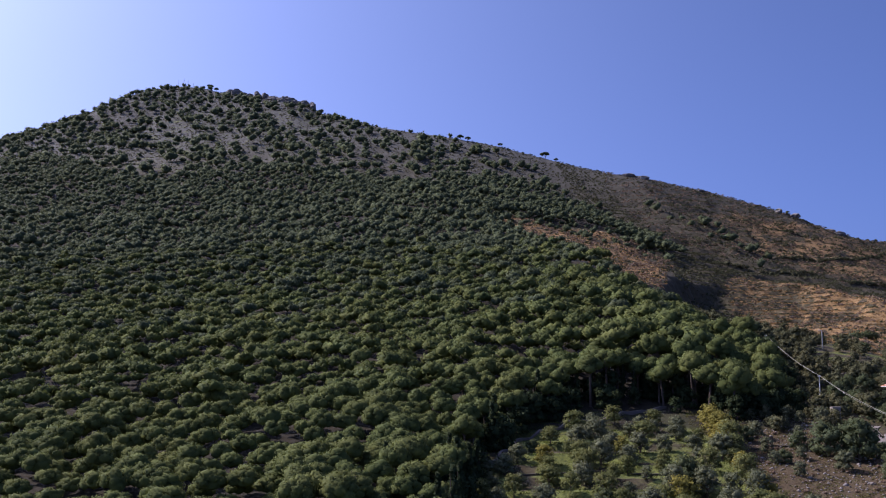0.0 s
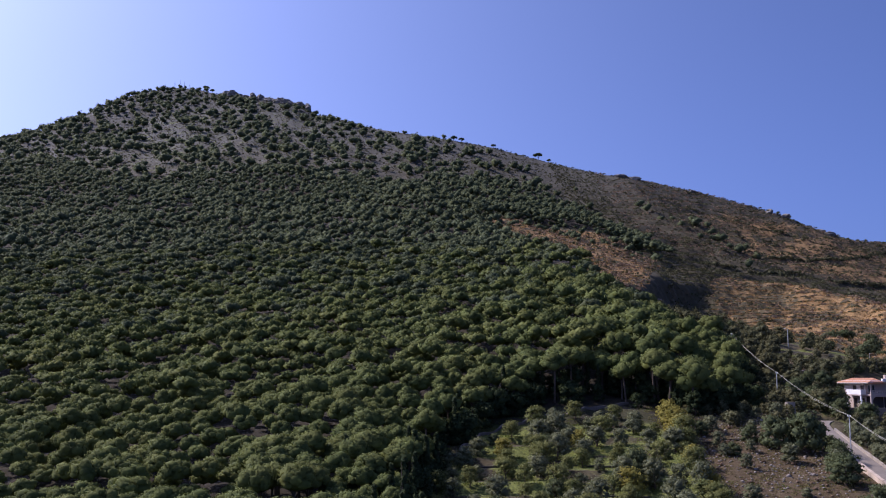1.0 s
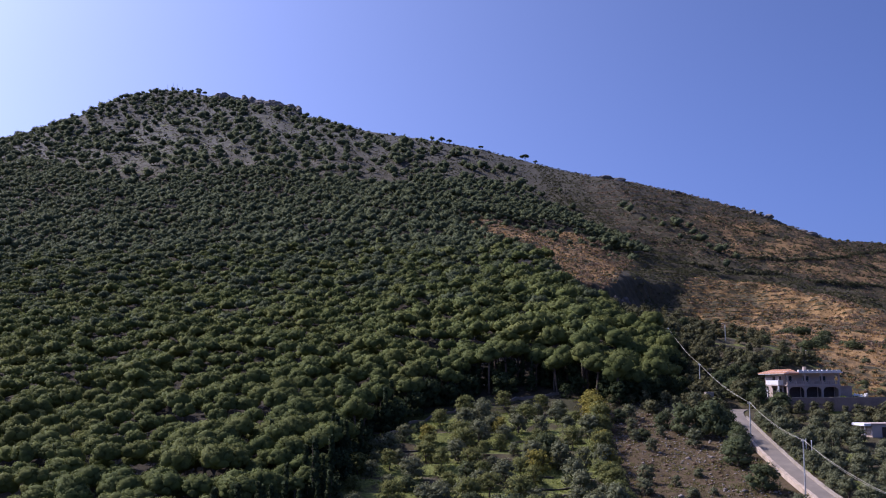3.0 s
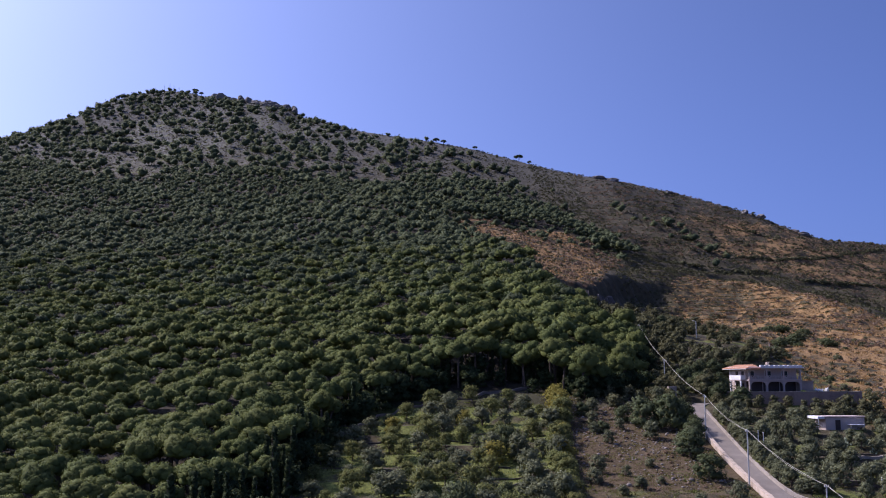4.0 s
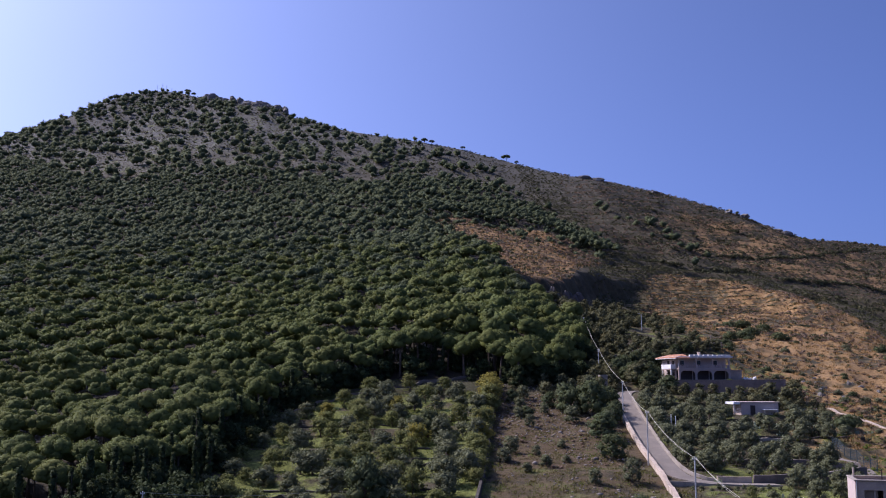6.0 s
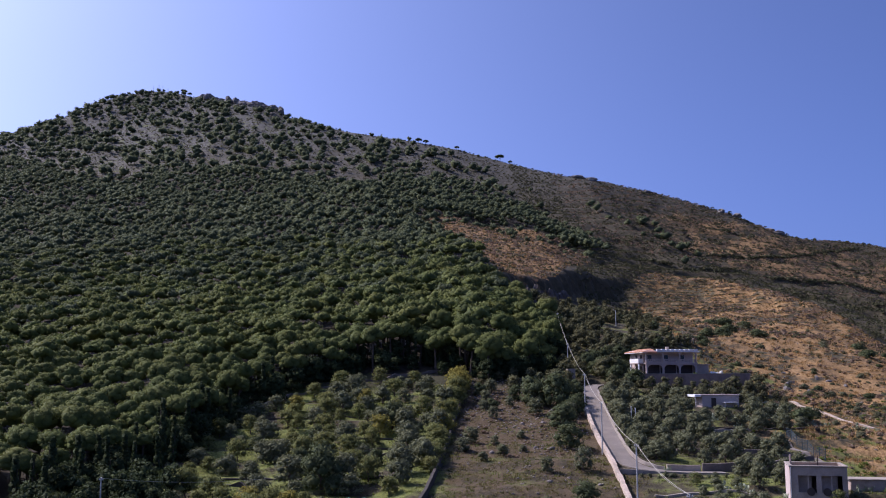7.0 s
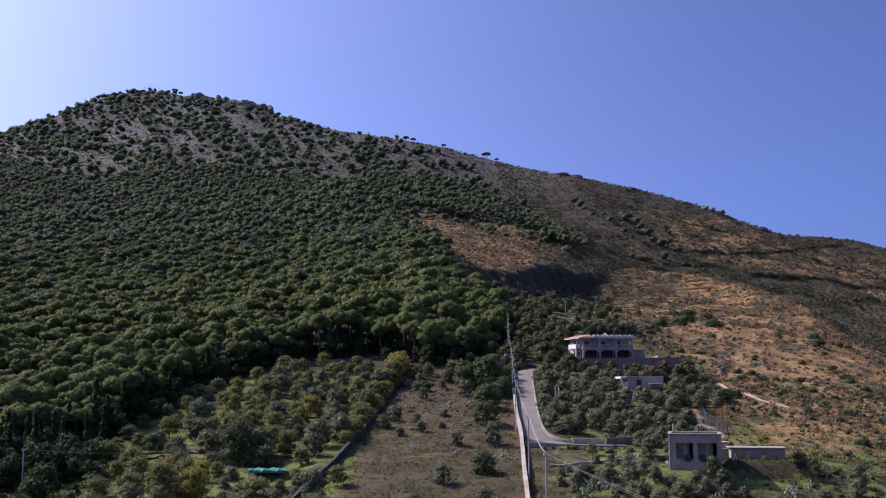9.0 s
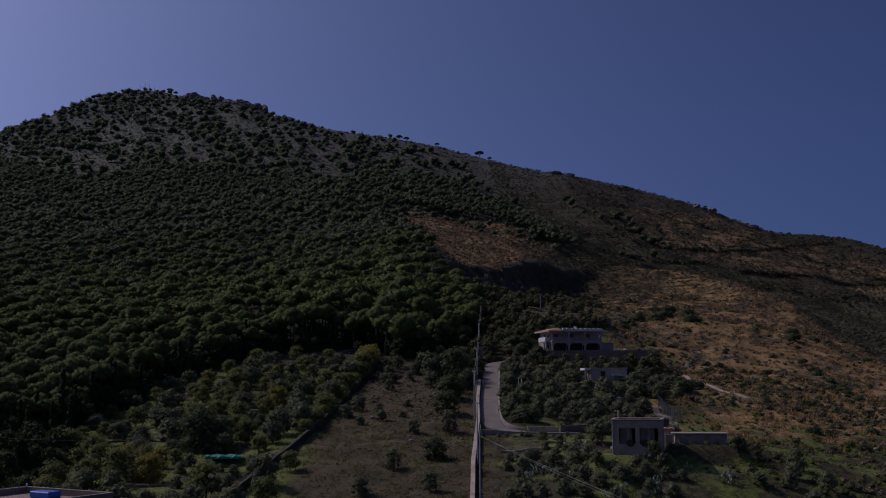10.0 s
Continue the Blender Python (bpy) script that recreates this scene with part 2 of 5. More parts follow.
def rough_height(x, y):
    """The bare slope, with the crest, the spur and the rock step."""
    x, y = np.asarray(x, float), np.asarray(y, float)
    sections = WEST + MIDDLE + EAST
    stations = [s[0] for s in sections]
    cx, cy, cz = np.array(CREST + CREST_EAST).T
    yc, zc = np.interp(x, cx, cy), np.interp(x, cx, cz)

    def slope(px, py):
        rows = np.array([curve(NORTH, s[1], py) for s in sections])
        rows = rows + np.maximum(py - 1050, 0) * 0.4
        i = np.clip(np.searchsorted(stations, px) - 1, 0, len(stations) - 2)
        out = np.zeros(np.shape(px))
        flat_x, flat_i, shape = np.ravel(px), np.ravel(i), np.shape(px)
        rows = rows.reshape(len(stations), -1)
        at = np.array(stations, float)
        sl = np.diff(rows, axis=0) / np.diff(at)[:, None]
        tg = np.concatenate([sl[:1], (sl[1:] + sl[:-1]) / 2, sl[-1:]])
        k = np.arange(flat_x.size)
        qx = np.clip(flat_x, at[0], at[-1])
        h = at[flat_i + 1] - at[flat_i]
        s = (qx - at[flat_i]) / h
        out = ((2 * s**3 - 3 * s**2 + 1) * rows[flat_i, k] + (s**3 - 2 * s**2 + s) * h * tg[flat_i, k]
               + (3 * s**2 - 2 * s**3) * rows[flat_i + 1, k] + (s**3 - s**2) * h * tg[flat_i + 1, k])
        return out.reshape(shape)

    z = slope(x, np.minimum(y, yc))
    z = z + (zc - slope(x, yc)) * ease(yc - 300, yc, y)
    z = z - np.maximum(y - yc, 0) * 0.3 * ease(0, 60, y - yc)
    # dry spur, its crest running down towards the south-east
    d, run = along([(196, 665), (222, 612), (243, 555), (238, 485), (226, 418)], x, y)
    z = z + 9 * np.exp(-(d / 34) ** 2) * ease(0, 90, run) * (1 - 0.6 * ease(180, 260, run))
    # escarpment under the scar
    d, run = above_cliff(x, y)
    z = z + 6.0 * ease(2, 22, run) * (1 - 0.8 * ease(205, 262, run)) * (np.tanh(d / 2.6) - np.clip(d / 75, -1, 1)) * (np.abs(d) < 75)
    # the bank behind the villa, the shelf under the block house
    z = z + 5.0 * np.exp(-((x - 98) / 24) ** 4 - ((y - 252) / 30) ** 4)
    z = z + 3.0 * np.exp(-((x - 104) / 22) ** 4 - ((y - 97) / 17) ** 4)
    return z


ROAD = [(82.6, 193), (80.2, 190.5), (79, 184), (78.4, 176), (77.6, 163), (76.8, 150), (76.3, 140), (76.1, 132), (76.3, 126), (77.8, 122.2), (81, 120.5), (86, 120.6), (90.5, 121)]
FIELD_WALL = [(52.4, 194), (50.6, 173), (48.8, 153), (47, 129), (44.6, 106), (41, 87), (36, 66)]
WOOD_WALL = [(7.4, 169), (11.2, 177.5), (14, 184.4), (19, 189), (26, 193.5), (32, 198), (38.5, 201), (45.6, 205)]
PATH = [(123.5, 186), (124.6, 178), (128.4, 165), (131, 161)]
ROAD_WALL = [(75.6, 166), (75.1, 158), (74.7, 151), (74.3, 142), (74, 130), (73.4, 119), (72.1, 98), (70.9, 66)]

def inside(poly, x, y):
    hit = np.zeros(np.shape(x), bool)
    for (ax, ay), (bx, by) in zip(poly, poly[1:] + poly[:1]):
        cross = ((ay > y) != (by > y)) & (x < (bx - ax) * (y - ay) / (by - ay + 1e-9) + ax)
        hit ^= cross
    return hit


def box_mask(x, y, x0, x1, y0, y1, soft):
    return ease(x0 - soft, x0, x) * (1 - ease(x1, x1 + soft, x)) * ease(y0 - soft, y0, y) * (1 - ease(y1, y1 + soft, y))


def road_height(run):
    pts = np.array(ROAD, float)
    seg = np.r_[0, np.cumsum(np.hypot(*np.diff(pts, axis=0).T))]
    fine = np.linspace(0, seg[-1], 60)
    z = rough_height(np.interp(fine, seg, pts[:, 0]), np.interp(fine, seg, pts[:, 1]))
    z = np.convolve(np.pad(z, 4, "edge"), np.ones(9) / 9, "valid")
    return np.interp(run, fine, z)


VILLA_Z, BLOCK_Z, SHED_Z = 55.5, 38.4, 48.8


def stepped(z, rise, sharp):
    k = np.floor(z / rise)
    return rise * (k + ease(sharp, 1, z / rise - k))


def terrace_zone(x, y):
    return box_mask(x, y, 152, 215, 490, 670, 22)


def height(x, y):
    x, y = np.asarray(x, float), np.asarray(y, float)
    z = rough_height(x, y)
    far = ease(300, 560, y)
    z = z + far * (2.2 * wave(x, y, 90, 3) + 0.9 * wave(x, y, 34, 4)) * (1 - ease(-220, -25, y - np.interp(x, *np.array(CREST + CREST_EAST).T[:2])))
    z = z + 0.9 * wave(x, y, 21, 12) * box_mask(x, y, 130, 270, 200, 660, 25)
    z = z + 0.25 * wave(x, y, 15, 5) + 0.1 * wave(x, y, 5, 6)
    orchard = box_mask(x, y, 4, 39, 92, 198, 4) + box_mask(x, y, 86, 122, 136, 194, 5)
    z = z + 0.85 * np.minimum(orchard, 1) * (stepped(z, 1.5, 0.72) - z)
    z = z + 0.8 * terrace_zone(x, y) * (stepped(z, 3.2, 0.7) - z)
    upper = box_mask(x, y, 170, 560, 690, 930, 50)
    lift = 5 * wave(x, y, 160, 8) + 2 * wave(x, y, 60, 13)
    z = z + 0.36 * upper * (stepped(z + lift, 9.0, 0.6) - z - lift)
    # yards cut for the buildings
    for level, (x0, x1, y0, y1) in ((VILLA_Z, (88.5, 117.5, 194.4, 213)), (BLOCK_Z, (89, 99.2, 92, 104)), (BLOCK_Z + 1.0, (101, 111, 97.5, 106)), (SHED_Z, (97, 109, 168.5, 178))):
        z = z + box_mask(x, y, x0, x1, y0, y1, 1.6 if level != VILLA_Z else 0.8) * (level - z)
    d, run = along(ROAD, x, y)
    z = z + (1 - ease(2.2, 4.8, d)) * (road_height(run) - 0.12 - z)
    return z


def ground_z(x, y):
    return float(height(np.array([x]), np.array([y]))[0])


# ---- mesh helpers ----


def mesh_from(name, verts, faces, mats, index=None, smooth=False, normals=None):
    """A mesh from arrays: faces all of one size, and the directions in which the vertices face, if given."""
    me = bpy.data.meshes.new(name)
    verts, faces = np.asarray(verts, np.float32), np.asarray(faces, np.int32)
    n, k = faces.shape
    me.vertices.add(len(verts))
    me.vertices.foreach_set("co", verts.ravel())
    me.loops.add(n * k)
    me.loops.foreach_set("vertex_index", faces.ravel())
    me.polygons.add(n)
    me.polygons.foreach_set("loop_start", np.arange(0, n * k, k, dtype=np.int32))
    for m in mats:
        me.materials.append(m)
    if index is not None:
        me.polygons.foreach_set("material_index", np.asarray(index, np.int32))
    me.polygons.foreach_set("use_smooth", np.full(n, smooth or normals is not None))
    me.update(calc_edges=True)
    if normals is not None:
        me.normals_split_custom_set_from_vertices(np.asarray(normals, np.float32))
    return me


def part(name, bm, material, parent=None, label=""):
    """Links a bmesh as one object under a thing or part."""
    me = bpy.data.meshes.new(name)
    bm.to_mesh(me)
    bm.free()
    me.materials.append(material)
    ob = new(name, me)
    if parent:
        ob.parent = parent
    return tagged(ob, label)


def thing(name, at, turn=0, label="", category="", group=""):
    ob = new(name)
    ob.matrix_world = pose(*at, 0, 0, turn)
    return tagged(ob, label, category, group)


def add_box(bm, x0, x1, y0, y1, z0, z1, bevel=0.0):
    made = bmesh.ops.create_cube(bm, size=1, matrix=Matrix.LocRotScale(((x0 + x1) / 2, (y0 + y1) / 2, (z0 + z1) / 2), None, (x1 - x0, y1 - y0, z1 - z0)))
    if bevel:
        edges = list({e for v in made["verts"] for e in v.link_edges})
        bmesh.ops.bevel(bm, geom=edges, offset=bevel, segments=1, affect="EDGES")
    return bm


def box(x0, x1, y0, y1, z0, z1, bevel=0.03):
    return add_box(bmesh.new(), x0, x1, y0, y1, z0, z1, bevel)


def add_rod(bm, a, b, r0, r1=None, sides=8):
    a, b = Vector(a), Vector(b)
    m = Matrix.Translation((a + b) / 2) @ (b - a).to_track_quat("Z", "Y").to_matrix().to_4x4()
    bmesh.ops.create_cone(bm, cap_ends=True, segments=sides, radius1=r0, radius2=r0 if r1 is None else r1, depth=(b - a).length, matrix=m)
    return bm


def rod(a, b, r0, r1=None, sides=8):
    return add_rod(bmesh.new(), a, b, r0, r1, sides)


def strip(line, half, z_of, low, high, spacing=2.0, lift=None):
    """A solid band along a polyline: half its width, from low under to high over the ground along its middle."""
    pts = np.array(line, float)
    seg = np.r_[0, np.cumsum(np.hypot(*np.diff(pts, axis=0).T))]
    q = np.linspace(0, seg[-1], max(2, int(seg[-1] / spacing)))
    px, py = np.interp(q, seg, pts[:, 0]), np.interp(q, seg, pts[:, 1])
    for _ in range(2):
        px[1:-1] = (px[:-2] + 2 * px[1:-1] + px[2:]) / 4
        py[1:-1] = (py[:-2] + 2 * py[1:-1] + py[2:]) / 4
    tx, ty = np.gradient(px), np.gradient(py)
    n = np.hypot(tx, ty)
    nx, ny = ty / n, -tx / n
    z = z_of(px, py) if callable(z_of) else np.asarray(z_of)
    bm, rings = bmesh.new(), []
    for i in range(len(q)):
        jitter = 0 if lift is None else lift * math.sin(i * 2.4 + 1.3 * math.sin(i * 0.7))
        rings.append([bm.verts.new((px[i] + s * half * nx[i], py[i] + s * half * ny[i], z[i] + h)) for s, h in ((-1, low), (1, low), (1, high + jitter), (-1, high + jitter))])
    for a, b in zip(rings, rings[1:]):
        for k in range(4):
            bm.faces.new((a[k], a[(k + 1) % 4], b[(k + 1) % 4], b[k]))
    bm.faces.new(rings[0])
    bm.faces.new(rings[-1][::-1])
    bmesh.ops.recalc_face_normals(bm, faces=bm.faces)
    return bm


# ---- ground ----
PINES = [(-24, 97), (-9, 112), (0, 130), (6, 175), (18, 196), (39, 208), (50, 202), (56, 197), (64, 197), (72, 206), (77, 226), (78, 250), (77, 268), (75, 300), (69, 342), (63, 395), (61, 440), (56, 482),
         (44, 512), (30, 568), (25, 615), (45, 655), (80, 682), (120, 688), (146, 644), (168, 677), (170, 710), (130, 802), (60, 868), (-20, 785), (-84, 771),
         (-174, 835), (-200, 761), (-260, 771), (-354, 910), (-470, 901), (-700, 868), (-700, 70), (-38, 70)]
SCAR = [(29, 612), (48, 654), (84, 682), (120, 680), (142, 650), (145, 612), (130, 570), (116, 512), (103, 455), (93, 416), (82, 394), (72, 384), (68, 440), (60, 490), (40, 540)]
SPUR = [(134, 262), (138, 402), (146, 502), (172, 602), (200, 675), (234, 625), (262, 555), (256, 455), (256, 375), (246, 262), (215, 201), (160, 192)]


def soft_inside(poly, x, y, reach):
    d, _ = along(poly + poly[:1], x, y)
    return ease(-reach, reach, np.where(inside(poly, x, y), d, -d))


def stations(stops):
    out = []
    for (a, step), (b, _) in zip(stops, stops[1:]):
        out += list(np.arange(a, b, step))
    return np.array(out + [stops[-1][0]], float)


GX = stations([(-4200, 300), (-1300, 60), (-760, 9), (-240, 5), (-8, 1.7), (160, 2.4), (300, 4), (660, 14), (1100, 90), (1700, 350), (4200, 1)])
GY = stations([(-2500, 250), (-250, 35), (30, 5), (62, 1.7), (235, 2.4), (420, 3.4), (470, 2.1), (690, 5.5), (1400, 14), (1650, 120), (2300, 500), (4800, 1)])
X, Y = np.meshgrid(GX, GY, indexing="ij")
Z = height(X, Y)
outer = np.maximum(ease(750, 1700, np.abs(X)), np.maximum(ease(1450, 2300, Y), ease(200, 700, -Y)))
Z = Z * (1 - outer) - 25 * outer
nx_, ny_ = len(GX), len(GY)
ids = np.arange(nx_ * ny_).reshape(nx_, ny_)
quads = np.stack([ids[:-1, :-1], ids[1:, :-1], ids[1:, 1:], ids[:-1, 1:]], -1).reshape(-1, 4)
ground_mesh = mesh_from("ground", np.stack([X, Y, Z], -1).reshape(-1, 3), quads, [HILLSIDE], smooth=True)
dry = np.maximum(soft_inside(SPUR, X, Y, 12), 0.9 * soft_inside(SCAR, X, Y, 8))
dry = np.maximum(dry, 0.85 * ease(200, 290, X) * ease(735, 785, Y) * (1 - ease(890, 980, Y)))
dry = np.maximum(dry, 0.42 * box_mask(X, Y, 100, 150, 235, 385, 30))
dry = np.maximum(dry, 0.95 * box_mask(X, Y, 128, 200, 140, 260, 14))
dry = np.maximum(dry, 0.8 * box_mask(X, Y, 108, 170, 124, 195, 6))
dry = np.maximum(dry, 1.1 * box_mask(X, Y, 116, 127, 132, 143, 3))
dry = np.maximum(dry, 0.36 * box_mask(X, Y, 46, 72, 60, 128, 8))
dry = dry * (0.7 + 0.26 * wave(X, Y, 46, 61) + 0.32 * wave(X, Y, 10, 64)) * (1 - 0.4 * ease(0.2, 1.0, wave(X, Y, 25, 62)))
dry = dry * (1 - 0.45 * ease(400, 470, Y) * (1 - ease(195, 235, X)) * (X > 125))
green = np.maximum(0.82 * box_mask(X, Y, 3, 47, 84, 198, 6), 0.6 * box_mask(X, Y, 84, 150, 70, 128, 10))
green = np.maximum(green, 0.45 * box_mask(X, Y, 48, 72, 60, 132, 9))
green = np.maximum(green, 0.42 * box_mask(X, Y, 80, 124, 84, 200, 8))
green = np.maximum(green, 0.5 * box_mask(X, Y, 84, 126, 205, 340, 10))
green = np.maximum(green, 0.25 * box_mask(X, Y, 268, 440, 420, 670, 25))
green = np.maximum(green, 0.4 * box_mask(X, Y, -330, -120, 840, 1180, 45))
green = np.maximum(green, 0.5 * box_mask(X, Y, 76, 101, 96, 124, 3))
green = green * (0.8 + 0.5 * wave(X, Y, 11, 63))
earth = np.maximum(0.75 * box_mask(X, Y, 51, 75, 132, 188, 5), 0.5 * box_mask(X, Y, 48, 74, 55, 140, 5))
surface = ground_mesh.attributes.new("surface", "FLOAT_COLOR", "POINT")
# alpha: needle litter and painted shade, reaching past the wood's foot
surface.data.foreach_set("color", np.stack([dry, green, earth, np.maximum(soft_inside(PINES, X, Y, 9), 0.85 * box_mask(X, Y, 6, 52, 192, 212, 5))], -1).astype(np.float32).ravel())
tagged(new("ground", ground_mesh), "mountain slope of scrub, dry ochre grass and terraced fields", "hillside", kind="structure")

# ---- vegetation ----


def unit(v):
    return v / np.maximum(np.linalg.norm(v, axis=-1, keepdims=True), 1e-9)


def clump(rng, centre, radius, count, size, squash=0.8, top_only=0.15, core=True, loose=0.55):
    """One clump of leaves: many small triangles standing off a lumpy core. Returns vertices, triangles and the way each vertex faces."""
    d = unit(rng.normal(size=(count, 3)))
    d[:, 2] = np.where(d[:, 2] < -top_only, -d[:, 2], d[:, 2])
    at = d * (radius * rng.uniform(1.03 - 0.45 * loose, 0.99 + 0.16 * loose, (count, 1)))
    at[:, 2] *= squash
    n = unit(d + rng.normal(size=(count, 3)) * loose)
    u = unit(np.cross(n, rng.normal(size=(count, 3))))
    w = np.cross(n, u)
    s = size * rng.uniform(0.6, 1.35, (count, 1))
    tri = np.stack([at + u * s, at - u * s * 0.55 + w * s * 0.85, at - u * s * 0.55 - w * s * 0.85], 1).reshape(-1, 3)
    faces = np.arange(count * 3).reshape(-1, 3)
    facing = np.repeat(unit(d + (0.2 + loose) * n), 3, axis=0)
    if core is not False:
        cv, cf = ICO if core is True else core
        bulge = cv * (radius * (1.0 - 0.48 * loose) * rng.uniform(0.82, 1.1, (len(cv), 1)))
        bulge[:, 2] *= squash
        faces = np.concatenate([faces, cf + len(tri)])
        tri, facing = np.concatenate([tri, bulge]), np.concatenate([facing, unit(cv)])
    return tri + np.asarray(centre), faces, facing


def ico(level):
    bm = bmesh.new()
    bmesh.ops.create_icosphere(bm, subdivisions=level, radius=1)
    v = np.array([p.co[:] for p in bm.verts])
    bm.verts.ensure_lookup_table()
    f = np.array([[q.index for q in p.verts] for p in bm.faces])
    bm.free()
    return v, f


ICO = ico(1)
EIGHT = (np.array([(1, 0, 0), (0, 1, 0), (-1, 0, 0), (0, -1, 0), (0, 0, 1), (0, 0, -1)], float),
         np.array([(0, 1, 4), (1, 2, 4), (2, 3, 4), (3, 0, 4), (1, 0, 5), (2, 1, 5), (3, 2, 5), (0, 3, 5)]))


def joined(pieces):
    vs, fs, ns, n = [], [], [], 0
    for v, f, facing in pieces:
        vs.append(v)
        fs.append(f + n)
        ns.append(facing)
        n += len(v)
    return np.concatenate(vs), np.concatenate(fs), np.concatenate(ns)


def softened(pieces, mid, weight):
    """Joins clumps and lets their leaves face partly away from the middle of the whole crown."""
    v, f, n = joined(pieces)
    return v, f, unit(n + weight * unit(v - np.asarray(mid)))


def pine_crown(seed, wide, low, high, puffs, leaves, size, core=True, loose=0.4, dome=1.0, lump=0.42, spread=0.66):
    """A rounded pine crown: puffs of needles over a flat-bottomed dome, round a dense middle."""
    rng = np.random.RandomState(seed)
    mid = low + 0.4 * (high - low)
    tall, out = high - mid, []
    for k in range(puffs):
        up = 0.98 - 1.15 * (k + 0.5) / puffs + rng.uniform(-0.08, 0.08)
        a, r = 2.4 * k + rng.uniform(-0.4, 0.4), math.sqrt(max(0.0, 1 - up * up))
        reach = spread * rng.uniform(0.86, 1.1)
        out.append(clump(rng, (wide * reach * r * math.cos(a), wide * reach * r * math.sin(a), mid + tall * reach * up),
                         wide * lump * rng.uniform(0.75, 1.2), leaves, size, 0.72, 0.3, core, loose))
    out.append(clump(rng, (0, 0, mid), wide * 0.75, leaves, size, 0.8 * tall / wide, 0.2, core, loose))
    return softened(out, (0, 0, mid - 0.3 * tall), dome)


def crown(seed, wide, low, high, clumps, leaves, size, flat=0.5, lump=0.42, shape="dome", core=True, loose=0.55):
    """A crown out of clumps spread over a dome, ball or cone, between two heights."""
    rng = np.random.RandomState(seed)
    out, mid = [], (low + high) / 2
    for k in range(clumps):
        a = 2.4 * k + rng.uniform(-0.5, 0.5)
        if shape == "cone":
            f = k / clumps
            r, z = wide * 0.4 * (1 - f) * rng.uniform(0.5, 1), low + (high - low) * f
            size_k = wide * (0.52 - 0.36 * f)
            out.append(clump(rng, (r * math.cos(a), r * math.sin(a), z), size_k, leaves, size, 1.5, 1.0, core, loose))
            continue
        f = math.sqrt((k + 0.3) / clumps)
        r = wide * (1 - lump * 0.75) * f * rng.uniform(0.85, 1.1)
        fall = (1 - math.sqrt(max(0, 1 - 0.92 * f * f)))
        z = high - lump * wide * flat - (high - low) * 0.72 * fall + rng.uniform(-0.22, 0.22) * wide * loose
        out.append(clump(rng, (r * math.cos(a), r * math.sin(a), z), lump * wide * rng.uniform(0.8, 1.2), leaves, size, 0.78, 0.35, core, loose))
    if shape == "ball":
        for k in range(max(2, clumps // 2)):
            a = 2.4 * k + 1
            out.append(clump(rng, (wide * 0.55 * math.cos(a), wide * 0.55 * math.sin(a), low + wide * 0.35), lump * wide, leaves, size, 0.8, 0.8, core, loose))
        out.append(clump(rng, (0, 0, mid), wide * 0.6, leaves, size, 0.8, 0.6, core, loose))
    return softened(out, (0, 0, low + 0.2 * (high - low)), 0.45)


def trunk_mesh(seed, tall, thick, limbs, spread, fork):
    """Tapered trunk with bent limbs reaching into the crown."""
    r = random.Random(seed)
    bm = bmesh.new()
    lean = (r.uniform(-0.25, 0.25), r.uniform(-0.25, 0.25))
    knee = (lean[0], lean[1], fork)
    add_rod(bm, (0, 0, -0.4), knee, thick, thick * 0.7, 7)
    add_rod(bm, knee, (lean[0] * 1.8, lean[1] * 1.8, tall), thick * 0.68, thick * 0.2, 6)
    for k in range(limbs):
        a = 6.28 * k / limbs + r.uniform(-0.5, 0.5)
        d = spread * r.uniform(0.6, 1)
        add_rod(bm, knee, (lean[0] + d * math.cos(a), lean[1] + d * math.sin(a), fork + (tall - fork) * r.uniform(0.5, 0.9)), thick * 0.45, thick * 0.12, 5)
    return bm


def tree_kind(name, seed, crown_args, trunk_args, leaf, label, category, group, shape=crown):
    """One tree, kept below the ground's edge of the plan until it is copied into place."""
    root = thing(name, (0, 0, 0), 0, label, category, group)
    part("trunk", trunk_mesh(seed, *trunk_args), BARK, root)
    v, f, n = shape(seed, *crown_args)
    cr = new("crown", mesh_from("crown", v, f, [leaf], normals=n))
    cr.parent = root
    return root


def plant(kinds, spots, rng, lo=0.8, hi=1.2, sink=0.3):
    """Copies trees onto spots (x, y[, scale])."""
    made = []
    for s in spots:
        x, y = s[0], s[1]
        k = s[2] if len(s) > 2 else rng.uniform(lo, hi)
        src = kinds[rng.randrange(len(kinds))]
        ob = copy_thing(src, pose(x, y, ground_z(x, y) - (s[3] if len(s) > 3 else sink), rng.uniform(-3, 3), rng.uniform(-3, 3), rng.uniform(0, 360)))
        ob.scale = (k * rng.uniform(0.92, 1.08), k * rng.uniform(0.92, 1.08), k * rng.uniform(0.9, 1.1))
        made.append(ob)
    return made


def discard(roots):
    for r in roots:
        for o in (*r.children_recursive, r):
            bpy.data.objects.remove(o)


